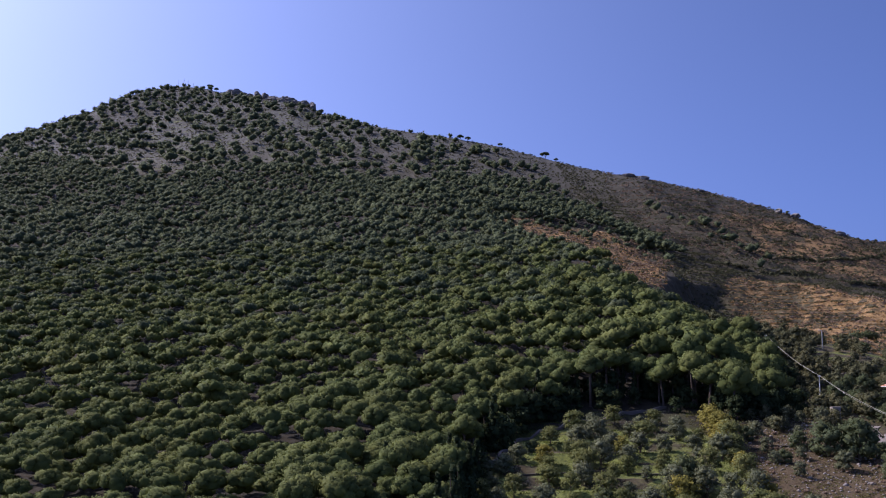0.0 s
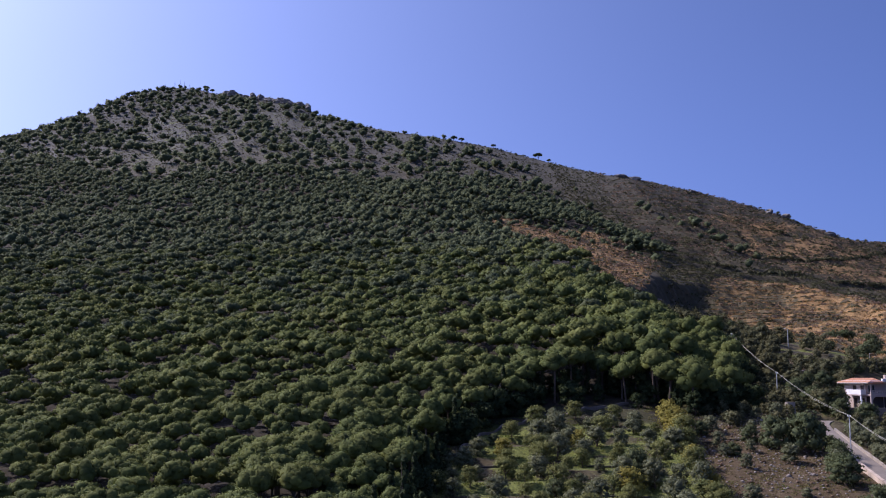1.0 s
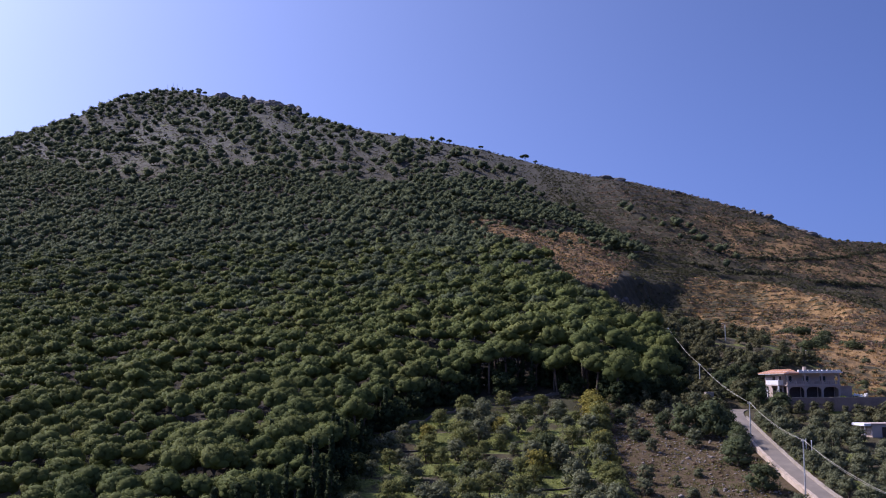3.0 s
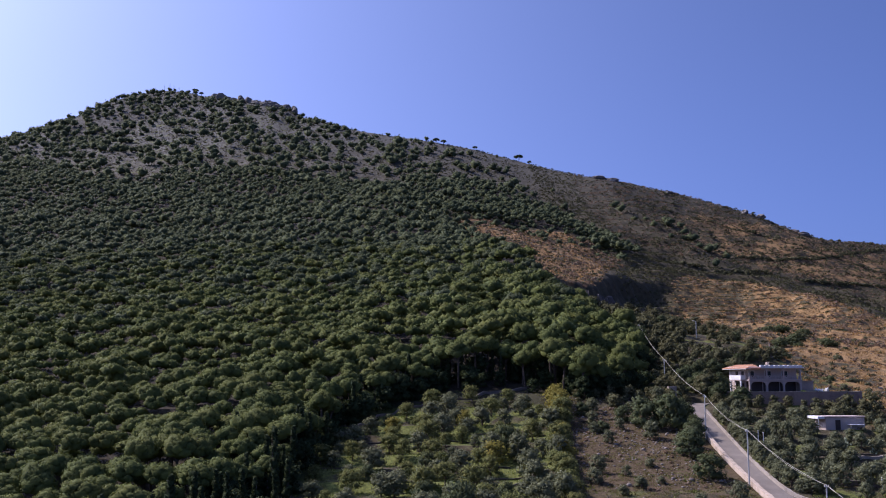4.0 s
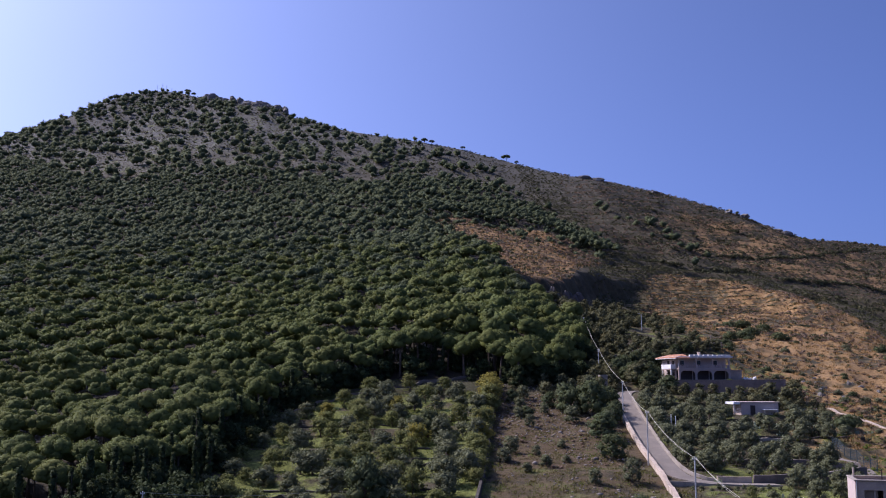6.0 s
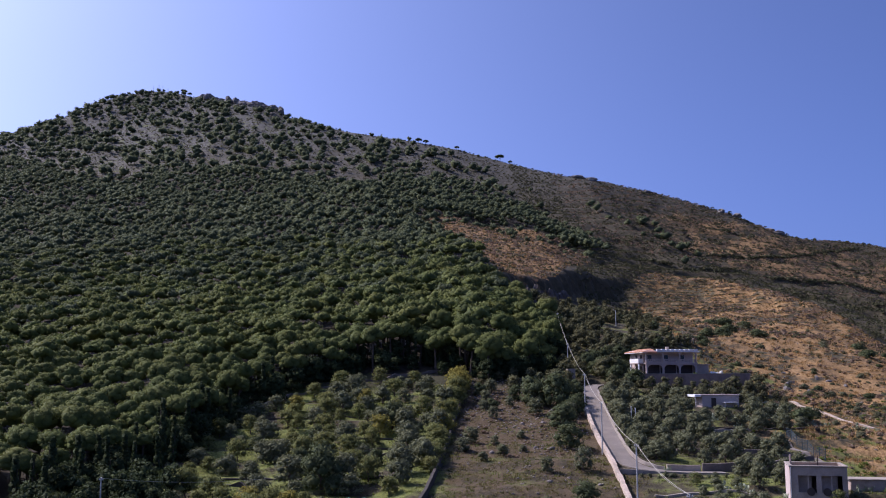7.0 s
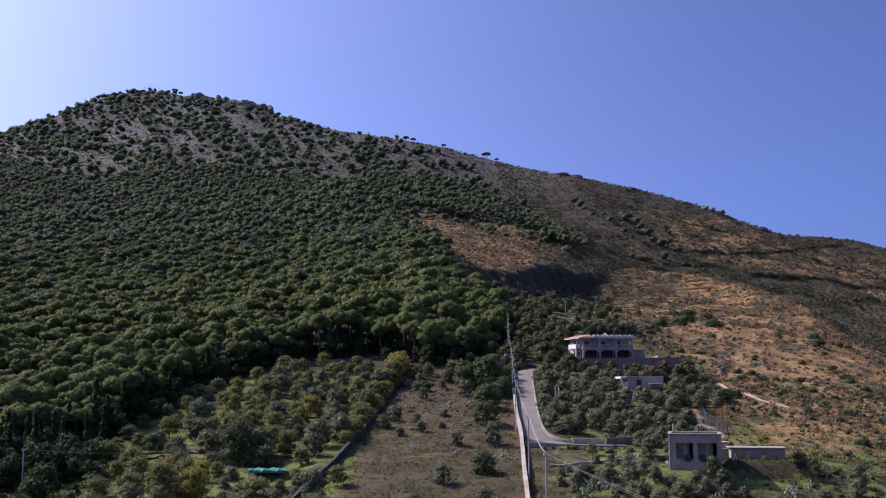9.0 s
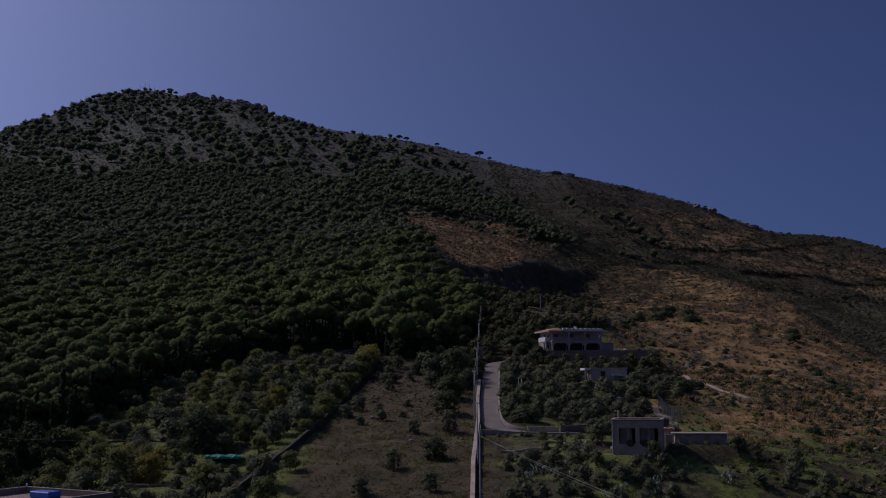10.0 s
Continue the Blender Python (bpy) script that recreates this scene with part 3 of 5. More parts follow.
def scatter(templates, x, y, z, scale, rng):
    """Joins many small copies of template meshes (vertices, triangles, facing) into arrays."""
    which = rng.randint(0, len(templates), len(x))
    a = rng.uniform(0, 6.283, len(x))
    out = []
    for k, (v, f, n) in enumerate(templates):
        m = np.nonzero(which == k)[0]
        if not len(m):
            continue
        c, s = np.cos(a[m])[:, None], np.sin(a[m])[:, None]
        sc = scale[m][:, None]
        stretch = rng.uniform(0.88, 1.14, (len(m), 1))
        at = np.stack([(v[None, :, 0] * c - v[None, :, 1] * s) * sc + x[m][:, None], (v[None, :, 0] * s + v[None, :, 1] * c) * sc + y[m][:, None],
                       v[None, :, 2] * sc * stretch + z[m][:, None]], -1)
        facing = np.stack([n[None, :, 0] * c - n[None, :, 1] * s, n[None, :, 0] * s + n[None, :, 1] * c, n[None, :, 2] + 0 * c], -1)
        out.append((at.reshape(-1, 3), (f[None] + (np.arange(len(m)) * len(v))[:, None, None]).reshape(-1, 3), facing.reshape(-1, 3)))
    return joined(out)


def hexes(x0, x1, y0, y1, step, rng, jitter=0.36):
    gx, gy = np.meshgrid(np.arange(x0, x1, step), np.arange(y0, y1, step * 0.87))
    gx = gx + (np.arange(len(gy))[:, None] % 2) * step / 2
    x, y = gx.ravel(), gy.ravel()
    return x + rng.uniform(-jitter, jitter, len(x)) * step, y + rng.uniform(-jitter, jitter, len(x)) * step


def in_view(x, y):
    return (x > -0.47 * y - 14) & (x < 82 + 0.47 * (y + 47)) & (y < np.interp(x, *np.array(CREST + CREST_EAST).T[:2]) + 25)


rng = np.random.RandomState(7)
pick = random.Random(11)

# the pine wood: positions first
px, py = hexes(-330, 180, 66, 470, 4.3, rng, 0.3)
keep = inside(PINES, px, py) & in_view(px, py) & (rng.uniform(size=len(px)) < 0.98)
px, py = px[keep], py[keep]
big = ease(8, 50, px) * (1 - ease(330, 400, py))
keep = rng.uniform(size=len(px)) > 0.13 * big
px, py, big = px[keep], py[keep], big[keep]
size = (1.08 + 0.34 * big) * rng.uniform(0.86, 1.17, len(px)) * (1 + 0.12 * wave(px, py, 30, 9))
edge, _ = along(PINES[:15], px, py)
low_edge = ease(50, 58, px) * (1 - ease(1, 20, edge)) * (1 - ease(300, 360, py))
near = np.argsort(edge - 6 * low_edge + 0.12 * (py - 100))[:300]
rest = np.setdiff1d(np.arange(len(px)), near)

pine_kinds = [tree_kind("pine_tree", 20 + k, (2.2, 4.1 + 0.2 * k, 7.8 + 0.15 * k, 17, 38, 0.15, True, 0.3), (7.4, 0.2, 5, 1.3, 4.0 + 0.3 * k), PINE,
                        "umbrella-shaped green pine with a bare trunk at the wood's edge", "pine tree", "pines at the edge of the wood", pine_crown) for k in range(4)]
plant(pine_kinds, [(px[i], py[i], size[i], 0.8 + 3.6 * low_edge[i]) for i in near], pick)
discard(pine_kinds)
near_templates = [pine_crown(40 + k, 2.15, 5.1, 7.9, 12, 34, 0.145, True, 0.32) for k in range(6)]
mid_templates = [pine_crown(60 + k, 2.35, 5.6, 7.9, 8, 7, 0.3, EIGHT, 0.35, 1.5, 0.48, 0.6) for k in range(6)]
far_templates = [pine_crown(80 + k, 2.6, 4.2, 7.8, 3, 6, 0.45, EIGHT, 0.35, 1.8, 0.66, 0.46) for k in range(6)]


def stuff(name, pieces, material, label, category):
    v, f, n = pieces
    return tagged(new(name, mesh_from(name, v, f, [material], normals=n)), label, category, kind="stuff")


blend = py[rest] + rng.uniform(-25, 25, len(rest))
close = rest[blend < 215]
v1 = scatter(near_templates, px[close], py[close], height(px[close], py[close]) - 3.5 * low_edge[close] + rng.uniform(-1.9, -0.7, len(close)), size[close], rng)
stuff("pine_wood", v1, PINE, "dense wood of rounded green pine crowns on the lower slope", "wood")
deep = rest[blend >= 215]
high = py[deep] + rng.uniform(-140, 140, len(deep)) > 395
hx, hy, hs = px[deep[high]], py[deep[high]], size[deep[high]]
deep = deep[~high]
v1 = scatter(mid_templates, px[deep], py[deep], height(px[deep], py[deep]) + rng.uniform(-1.0, 0.6, len(deep)), size[deep], rng)
stuff("middle_pine_wood", v1, PINE, "close-grown rounded pine crowns rising up the slope", "wood")
mx, my = hexes(-520, 190, 468, 930, 5.2, rng, 0.4)
keep = inside(PINES, mx, my) & in_view(mx, my) & (rng.uniform(size=len(mx)) < 0.92)
mx, my = mx[keep], my[keep]
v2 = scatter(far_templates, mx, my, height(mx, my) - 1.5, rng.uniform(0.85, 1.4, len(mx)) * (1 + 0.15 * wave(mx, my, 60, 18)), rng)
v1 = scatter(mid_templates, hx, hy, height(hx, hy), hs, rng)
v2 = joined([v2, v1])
stuff("upper_pine_wood", v2, PINE_HAZED, "unbroken pine wood covering the mountain's flank", "wood")

# scattered pines on the upper slopes and along the crest
sx, sy = hexes(-640, 260, 720, 1400, 12.0, rng, 0.5)
yc = np.interp(sx, *np.array(CREST + CREST_EAST).T[:2])
patch = wave(sx, sy, 90, 21) + 0.8 * wave(sx, sy, 34, 22) + 0.5 * wave(sx, sy, 17, 23)
limit = -0.4 - 0.8 * (1 - ease(-430, -330, sx)) - 0.6 * ease(1200, 1280, sy) + 1.2 * ease(20, 160, sx) + 0.4 * ease(-340, -290, sx) * (1 - ease(-200, -130, sx)) * ease(840, 920, sy) * (1 - ease(1130, 1200, sy))
limit = limit + 0.8 * ease(-170, -120, sx) * ease(-130, -20, sy - yc)
keep = ~inside(PINES, sx, sy) & in_view(sx, sy) & (sy < yc + 4) & (patch > limit) & (rng.uniform(size=len(sx)) < 0.85)
ux, uy = hexes(34, 150, 630, 705, 7.0, rng, 0.5)
loose_rim = rng.uniform(size=len(ux)) < 0.4
u2x, u2y = hexes(28, 62, 540, 655, 6.0, rng, 0.5)
thin = inside(SCAR, u2x, u2y) & (rng.uniform(size=len(u2x)) < 0.75 * (1 - ease(30, 66, u2x)))
ux, uy, loose_rim = np.r_[ux, u2x], np.r_[uy, u2y], np.r_[loose_rim, thin]
sx, sy, yc = np.r_[sx[keep], ux[loose_rim]], np.r_[sy[keep], uy[loose_rim]], np.r_[yc[keep], np.full(loose_rim.sum(), 1050.0)]
scale = rng.uniform(1.1, 2.75, len(sx)) * (1 - 0.3 * ease(-60, 0, sy - yc)) * np.where((sx > 30) & (sy < 710), 0.6, 1)
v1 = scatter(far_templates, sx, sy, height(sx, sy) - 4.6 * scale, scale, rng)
stuff("scattered_pines", v1, PINE_HAZED, "scattered dark pines thinning towards the summit", "pine trees")

# scrub over the eastern flank and the spur
bush = [clump(np.random.RandomState(90 + k), (0, 0, 0.25), 0.85, 12, 0.42, 0.6, 0.2, False) for k in range(6)]
bx, by = hexes(120, 620, 660, 1030, 3.1, rng, 0.5)
keep = in_view(bx, by) & ~inside(PINES, bx, by) & (rng.uniform(size=len(bx)) < 0.75 + 0.3 * wave(bx, by, 60, 31)) & (by < np.interp(bx, *np.array(CREST + CREST_EAST).T[:2]) + 4)
b2x, b2y = hexes(120, 440, 140, 670, 3.0, rng, 0.5)
k2 = in_view(b2x, b2y) & (along(PATH, b2x, b2y)[0] > 2.5) & (rng.uniform(size=len(b2x)) < 0.52 + 0.4 * wave(b2x, b2y, 50, 32) + 0.5 * (~inside(SPUR, b2x, b2y)) - 0.1 * (1 - ease(200, 300, b2y)))
b3x, b3y = hexes(-600, 130, 760, 1380, 4.8, rng, 0.5)
k3 = in_view(b3x, b3y) & ~inside(PINES, b3x, b3y) & (rng.uniform(size=len(b3x)) < 0.6 + 0.3 * wave(b3x, b3y, 50, 33))
rows_x, rows_y = [], []
for line, wide_, n in (([(190, 714), (211, 708), (232, 707), (255, 712), (286, 744), (307, 743), (334, 755), (376, 771), (424, 795), (520, 830)], 2.2, 620),
                       ([(200, 690), (235, 680), (270, 690), (322, 703), (360, 712), (420, 730)], 14, 620),
                       ([(269, 782), (303, 800), (331, 813), (370, 854), (419, 914), (470, 970)], 1.6, 420),
                       ([(230, 905), (290, 893), (360, 868), (430, 842), (500, 830)], 2.5, 240),
                       *(([(190, 742 + 15 * k), (260, 762 + 14.5 * k + 5 * math.sin(k)), (350, 792 + 14 * k), (460, 815 + 14 * k + 6 * math.sin(2.2 * k)), (580, 860 + 13 * k)], 1.3, 95) for k in range(15))):
    pts = np.array(line, float)
    run = np.r_[0, np.cumsum(np.hypot(*np.diff(pts, axis=0).T))]
    s_ = rng.uniform(0, run[-1], n)
    rows_x.append(np.interp(s_, run, pts[:, 0]) + rng.normal(size=n) * wide_ * 0.4)
    rows_y.append(np.interp(s_, run, pts[:, 1]) + rng.normal(size=n) * wide_ * 0.5)
lx, ly = hexes(146, 226, 476, 700, 1.9, rng, 0.5)
lz = (rough_height(lx, ly) + 0.25 * wave(lx, ly, 15, 5)) / 3.2
lip = (terrace_zone(lx, ly) > 0.4) & (lz - np.floor(lz) > 0.66) & (rng.uniform(size=len(lx)) < 0.6)
rows_x.append(lx[lip])
rows_y.append(ly[lip])
b4x, b4y = hexes(30, 215, 380, 770, 3.0, rng, 0.5)
k4 = (inside(SCAR, b4x, b4y) & (rng.uniform(size=len(b4x)) < 0.6)) | ((b4x > 118) & (b4y > 600) & ~inside(SPUR, b4x, b4y) & ~inside(SCAR, b4x, b4y) & (rng.uniform(size=len(b4x)) < 0.6))
r1x, r1y = hexes(106, 170, 78, 206, 2.5, rng, 0.5)
k5 = (rng.uniform(size=len(r1x)) < 0.36 + 0.4 * wave(r1x, r1y, 16, 34)) & (along(PATH, r1x, r1y)[0] > 2.2) & ~((r1x < 132) & (r1y > 124) & (r1y < 150)) & ~((r1x < 124) & (r1y > 104) & (r1y < 119))
far_n = keep.sum() + k2.sum() + k3.sum() + k4.sum()
bx, by = np.r_[bx[keep], b2x[k2], b3x[k3], b4x[k4], np.concatenate(rows_x), r1x[k5]], np.r_[by[keep], b2y[k2], b3y[k3], b4y[k4], np.concatenate(rows_y), r1y[k5]]
band = (np.arange(len(bx)) >= far_n) & (by > 400)
brown = ((by > 735) & (bx > 160) | inside(SPUR, bx, by) | inside(SCAR, bx, by) | ((bx > 118) & (by < 330))) & ~band & (rng.uniform(size=len(bx)) < np.where(by > 735, 0.5, 0.55))
fine_bush = [clump(np.random.RandomState(96 + k), (0, 0, 0.2), 0.85, 32, 0.19, 0.6, 0.2, EIGHT, 0.6) for k in range(6)]


def bushes(x, y, scale):
    """Bushes on the ground, leafier on the lower slope."""
    close_by = y < 340
    return joined([scatter(t, x[m], y[m], height(x[m], y[m]), scale[m], rng) for t, m in ((fine_bush, close_by), (bush, ~close_by)) if m.any()])


v1 = bushes(bx[brown], by[brown], rng.uniform(0.6, 1.6, brown.sum()) * np.where(by[brown] < 340, 0.7, 1))
r2x, r2y = hexes(104, 168, 76, 200, 1.9, rng, 0.5)
k6 = (rng.uniform(size=len(r2x)) < 0.5 + 0.5 * wave(r2x, r2y, 10, 35) - 0.3 * ease(120, 150, r2y)) & (along(PATH, r2x, r2y)[0] > 2) & ~((r2x < 122) & (r2y > 102) & (r2y < 119.5))
r2x, r2y = r2x[k6], r2y[k6]
warm_ = rng.uniform(size=len(r2x)) < 0.3 + 0.4 * wave(r2x, r2y, 14, 36)
v2 = bushes(r2x[~warm_], r2y[~warm_], rng.uniform(0.25, 0.8, (~warm_).sum()))
stuff("green_brush", v2, HERB, "waist-high fresh green weeds on the lower slope", "weeds")
v2 = bushes(r2x[warm_], r2y[warm_], rng.uniform(0.25, 0.7, warm_.sum()))
v1 = joined([v1, v2])
r3x, r3y = hexes(52, 73, 131, 188, 1.7, rng, 0.5)
k7 = (rng.uniform(size=len(r3x)) < 0.16 + 0.4 * wave(r3x, r3y, 9, 37)) & (along(ROAD_WALL, r3x, r3y)[0] > 1.2) & (along(FIELD_WALL, r3x, r3y)[0] > 1.2)
v1 = joined([v1, bushes(r3x[k7], r3y[k7], rng.uniform(0.3, 0.8, k7.sum()))])
stuff("dry_brush", v1, BRUSH, "rust-brown dry brush covering the mountain slope", "brush")
bx, by, band = bx[~brown], by[~brown], band[~brown]
grown = np.where(band, np.where((by < 700) & (bx > 145), 0.8, np.where(np.arange(len(bx)) % 2 == 0, 1.6, 1.1)), np.where(by < 340, 0.8, 1))
v1 = bushes(bx, by, rng.uniform(0.5, 1.5, len(bx)) * np.where(by > 700, 1.15, 1) * grown)
stuff("hillside_scrub", v1, SHRUB, "low grey-green scrub dotted over the dry mountain slope", "scrub")


def blades(seed, count, tall, w=0.16):
    r = np.random.RandomState(seed)
    at = r.uniform(-0.7, 0.7, (count, 2))
    a = r.uniform(0, 6.28, count)
    base1 = np.c_[at[:, 0] + w * np.cos(a), at[:, 1] + w * np.sin(a), np.full(count, -0.1)]
    base2 = np.c_[at[:, 0] - w * np.cos(a), at[:, 1] - w * np.sin(a), np.full(count, -0.1)]
    tip = np.c_[at + r.uniform(-0.3, 0.3, (count, 2)), tall * r.uniform(0.5, 1, count)]
    facing = unit(np.c_[r.uniform(-0.5, 0.5, (count, 2)), np.ones(count)])
    return np.stack([base1, base2, tip], 1).reshape(-1, 3), np.arange(count * 3).reshape(-1, 3), np.repeat(facing, 3, axis=0)


tussock = [blades(k, 12, 0.42, 0.24) for k in range(6)]
tx_, ty_ = hexes(100, 266, 118, 680, 2.1, rng, 0.5)
keep = (inside(SPUR, tx_, ty_) | ((tx_ < 180) & (tx_ > 112) & (ty_ < 385) & (ty_ > 118))) & (along(PATH, tx_, ty_)[0] > 1.2) & (rng.uniform(size=len(tx_)) < 0.62 + 0.35 * wave(tx_, ty_, 22, 41))
t2x, t2y = hexes(30, 150, 380, 680, 2.5, rng, 0.5)
k2 = inside(SCAR, t2x, t2y) & (rng.uniform(size=len(t2x)) < 0.6)
tx_, ty_ = np.r_[tx_[keep], t2x[k2]], np.r_[ty_[keep], t2y[k2]]
grown = rng.uniform(0.55, 1.0, len(tx_)) * (1.3 + 0.7 * wave(tx_, ty_, 9, 45))
close_by = ty_ < 340
fine_tussock = [blades(20 + k, 26, 0.5, 0.07) for k in range(6)]
v1 = joined([scatter(t, tx_[m], ty_[m], height(tx_[m], ty_[m]), grown[m], rng) for t, m in ((fine_tussock, close_by), (tussock, ~close_by))])
stuff("dry_grass", v1, GRASS, "ochre tussocks of dry grass over the spur", "grass")
hx, hy = hexes(2, 156, 70, 205, 1.15, rng, 0.5)
dr, _ = along(ROAD, hx, hy)
mask = np.maximum(0.9 * box_mask(hx, hy, 3, 47, 84, 198, 6), np.maximum(np.maximum(box_mask(hx, hy, 84, 150, 72, 130, 8), 0.6 * box_mask(hx, hy, 114, 150, 120, 180, 8)), 0.6 * box_mask(hx, hy, 48, 74, 60, 150, 4)))
keep = (dr > 3.2) & (rng.uniform(size=len(hx)) < mask * (0.5 + 0.5 * wave(hx, hy, 12, 43)))
hx, hy = hx[keep], hy[keep]
v1 = scatter([blades(50 + k, 16, 0.34, 0.06) for k in range(5)], hx, hy, height(hx, hy), rng.uniform(0.5, 1.1, len(hx)), rng)
gx, gy = hexes(48, 78, 60, 215, 0.8, rng, 0.5)
keep = (rng.uniform(size=len(gx)) < 0.5 + 0.45 * wave(gx, gy, 6, 44)) & (along(ROAD, gx, gy)[0] > 2.6)
gx, gy = gx[keep], gy[keep]
v2 = scatter([blades(70 + k, 14, 0.3, 0.1) for k in range(5)], gx, gy, height(gx, gy), rng.uniform(0.4, 0.9, len(gx)), rng)
stuff("field_weeds", v2, WEED, "short grey-brown weeds over the stony field", "weeds")
stuff("meadow_grass", v1, HERB, "fresh green grass between the orchard trees", "grass")

# ---- orchards, gardens and single trees ----


def olive_kinds(label, group):
    return [tree_kind("olive_tree", 100 + k, (2.0, 0.35, 3.3 + 0.2 * k, 9, 52, 0.145, 0.5, 0.43, "ball", EIGHT, 0.7), (2.6, 0.2, 4, 1.0, 0.8), OLIVE, label, "olive tree", group) for k in range(3)]


def almond_kinds():
    return [tree_kind("almond_tree", 120 + k, (2.1, 0.7, 3.7, 10, 50, 0.14, 0.5, 0.41, "ball", EIGHT, 0.8), (3.0, 0.13, 6, 1.3, 1.1), ALMOND,
                      "loose yellow-green almond tree on an orchard terrace", "almond tree", "almond trees") for k in range(2)]


def autumn_kinds():
    return [tree_kind("autumn_tree", 140 + k, (1.9, 0.6, 3.5, 9, 50, 0.14, 0.5, 0.41, "ball", EIGHT, 0.8), (2.9, 0.12, 6, 1.2, 1.0), AUTUMN,
                      "small fruit tree with ochre autumn leaves", "fruit tree", "autumn trees") for k in range(2)]


def carob_kinds():
    return [tree_kind("carob_tree", 160 + k, (2.8, 0.2, 4.4, 11, 60, 0.18, 0.5, 0.43, "ball", EIGHT, 0.6), (3.6, 0.3, 5, 1.6, 1.3), CAROB,
                      "large dense dark-green carob tree", "carob tree", "carob trees") for k in range(2)]


def cypress_kinds():
    return [tree_kind("cypress_tree", 180 + k, (1.5, 1.0, 9.5, 11, 34, 0.32, 0.5, 0.4, "cone"), (8.5, 0.2, 3, 0.5, 2.0), CYPRESS,
                      "tall dark cypress at the edge of the pine wood", "cypress", "cypresses") for k in range(2)]


def shrub_kinds(name="mastic_shrub", label="rounded dark mastic shrub on the slope", group="mastic shrubs"):
    return [tree_kind(name, 200 + k, (1.9, 0.0, 1.6, 7, 44, 0.17, 0.5, 0.44, "ball", EIGHT, 0.7), (0.8, 0.09, 3, 0.8, 0.15), CAROB, label, "shrub", group) for k in range(2)]


def spots_in(x0, x1, y0, y1, step_x, step_y, seed, keep=1.0, clear=3.4):
    """Loosely spaced spots inside a rectangle, clear of the road, the walls and the yards."""
    r = random.Random(seed)
    out, row, y = [], 0, y0
    while y < y1:
        x = x0 + (row % 2) * step_x / 2
        while x < x1:
            qx, qy = x + r.uniform(-0.34, 0.34) * step_x, y + r.uniform(-0.34, 0.34) * step_y
            ok = r.random() < keep and not bool(inside(PINES, np.array(qx), np.array(qy)))
            for line, gap in ((ROAD, clear), (ROAD_WALL, 1.6), (FIELD_WALL, 1.6)):
                ok = ok and float(along(line, np.array(qx), np.array(qy))[0]) > gap
            for bx0, bx1, by0, by1 in ((88, 118, 192.5, 214), (89, 99, 91, 103), (98, 110, 97.5, 106), (96.5, 109, 165.5, 177), (93.5, 105, 143.5, 152.5)):
                ok = ok and not (bx0 < qx < bx1 and by0 < qy < by1)
            if ok:
                out.append((qx, qy))
            x += step_x
        row, y = row + 1, y + step_y
    return out


olives = olive_kinds("grey-green olive tree on a grassy orchard terrace", "orchard olives")
almonds, autumns, carobs, cypresses = almond_kinds(), autumn_kinds(), carob_kinds(), cypress_kinds()
for x, y in spots_in(4, 47, 84, 196, 4.7, 5.4, 1, 0.92):
    kind = pick.random()
    if 29.5 < x < 42 and 88 < y < 107.5 or x < 9 and y < 122 or float(along(WOOD_WALL, np.array(x), np.array(y))[0]) < 3.4:
        continue
    plant(almonds if kind < 0.36 else autumns if kind < 0.39 else carobs if kind < 0.43 else olives, [(x, y, pick.uniform(0.55, 0.8) if 0.39 <= kind < 0.43 else pick.uniform(0.6, 1.35), 0.35)], pick)
plant(olives, spots_in(15, 46, 68, 86, 4.6, 5.0, 4, 0.8), pick, 0.8, 1.15)
# the yellowing row beside the field wall
for k in range(26):
    y = 192 - 2.9 * k
    x = float(np.interp(y, [p[1] for p in FIELD_WALL[::-1]], [p[0] for p in FIELD_WALL[::-1]]))
    plant(autumns if k in (0, 1, 2, 3, 4, 5, 9, 10, 15, 16) else almonds, [(x - 1.15 + 0.4 * math.sin(k * 2.3), y, (1.2 if k < 7 else 0.9 if k < 9 else 0.7) + 0.1 * (k % 4), 0.4)], pick)
plant(carobs, [(37.5, 157, 1.2), (29.2, 114.5, 1.35), (70.2, 170, 1.5), (66, 172, 1.3), (73, 177, 1.1), (69, 150.3, 1.1), (70.6, 157, 0.8), (73, 163, 0.9), (75.2, 171.5, 0.6), (75.8, 179, 0.7), (76, 186, 0.6), (68.4, 136, 1.0), (66.5, 103.1, 0.8), (25, 99, 0.8), (57, 168, 0.6), (62, 176, 0.7), (55, 182, 0.6), (90.6, 192.4, 1.0), (86.8, 195.5, 0.95), (85.4, 200, 0.8), (86, 208, 0.9), (84.5, 214, 0.9), (88.5, 218.5, 0.8), (93, 224, 0.7), (87.6, 200.5, 1.15), (89.6, 203.5, 0.95), (91, 210, 1.0), (88.6, 213, 0.9), (92, 217.5, 0.9), (96, 222.5, 0.75), (100, 226, 0.65), (104, 228, 0.65), (84, 205, 0.9), (82.6, 210, 0.9)], pick)
plant(autumns, [(17, 170, 1.1), (27.3, 95, 1.3), (20, 106, 1.1), (31, 174, 0.9), (26, 103, 1.0)], pick)
plant(cypresses, [(3, 150, 0.85), (-5, 161, 0.8), (-8, 149, 0.95), (2, 134, 0.8), (-3, 128, 0.9), (34, 211, 0.95), (31, 209, 0.8), (38, 212, 0.9), (43, 212, 0.85), (46, 209, 1.0), (6, 192, 0.9), (11, 190, 0.8), (12, 197, 0.9), (4, 178, 0.95), (50, 211, 0.95), (40, 210, 0.8), (54, 211, 0.9), (24, 204, 0.85), (8, 181, 0.9), (19, 200, 0.95), (28, 207, 0.9), (2, 141, 0.95)], pick)
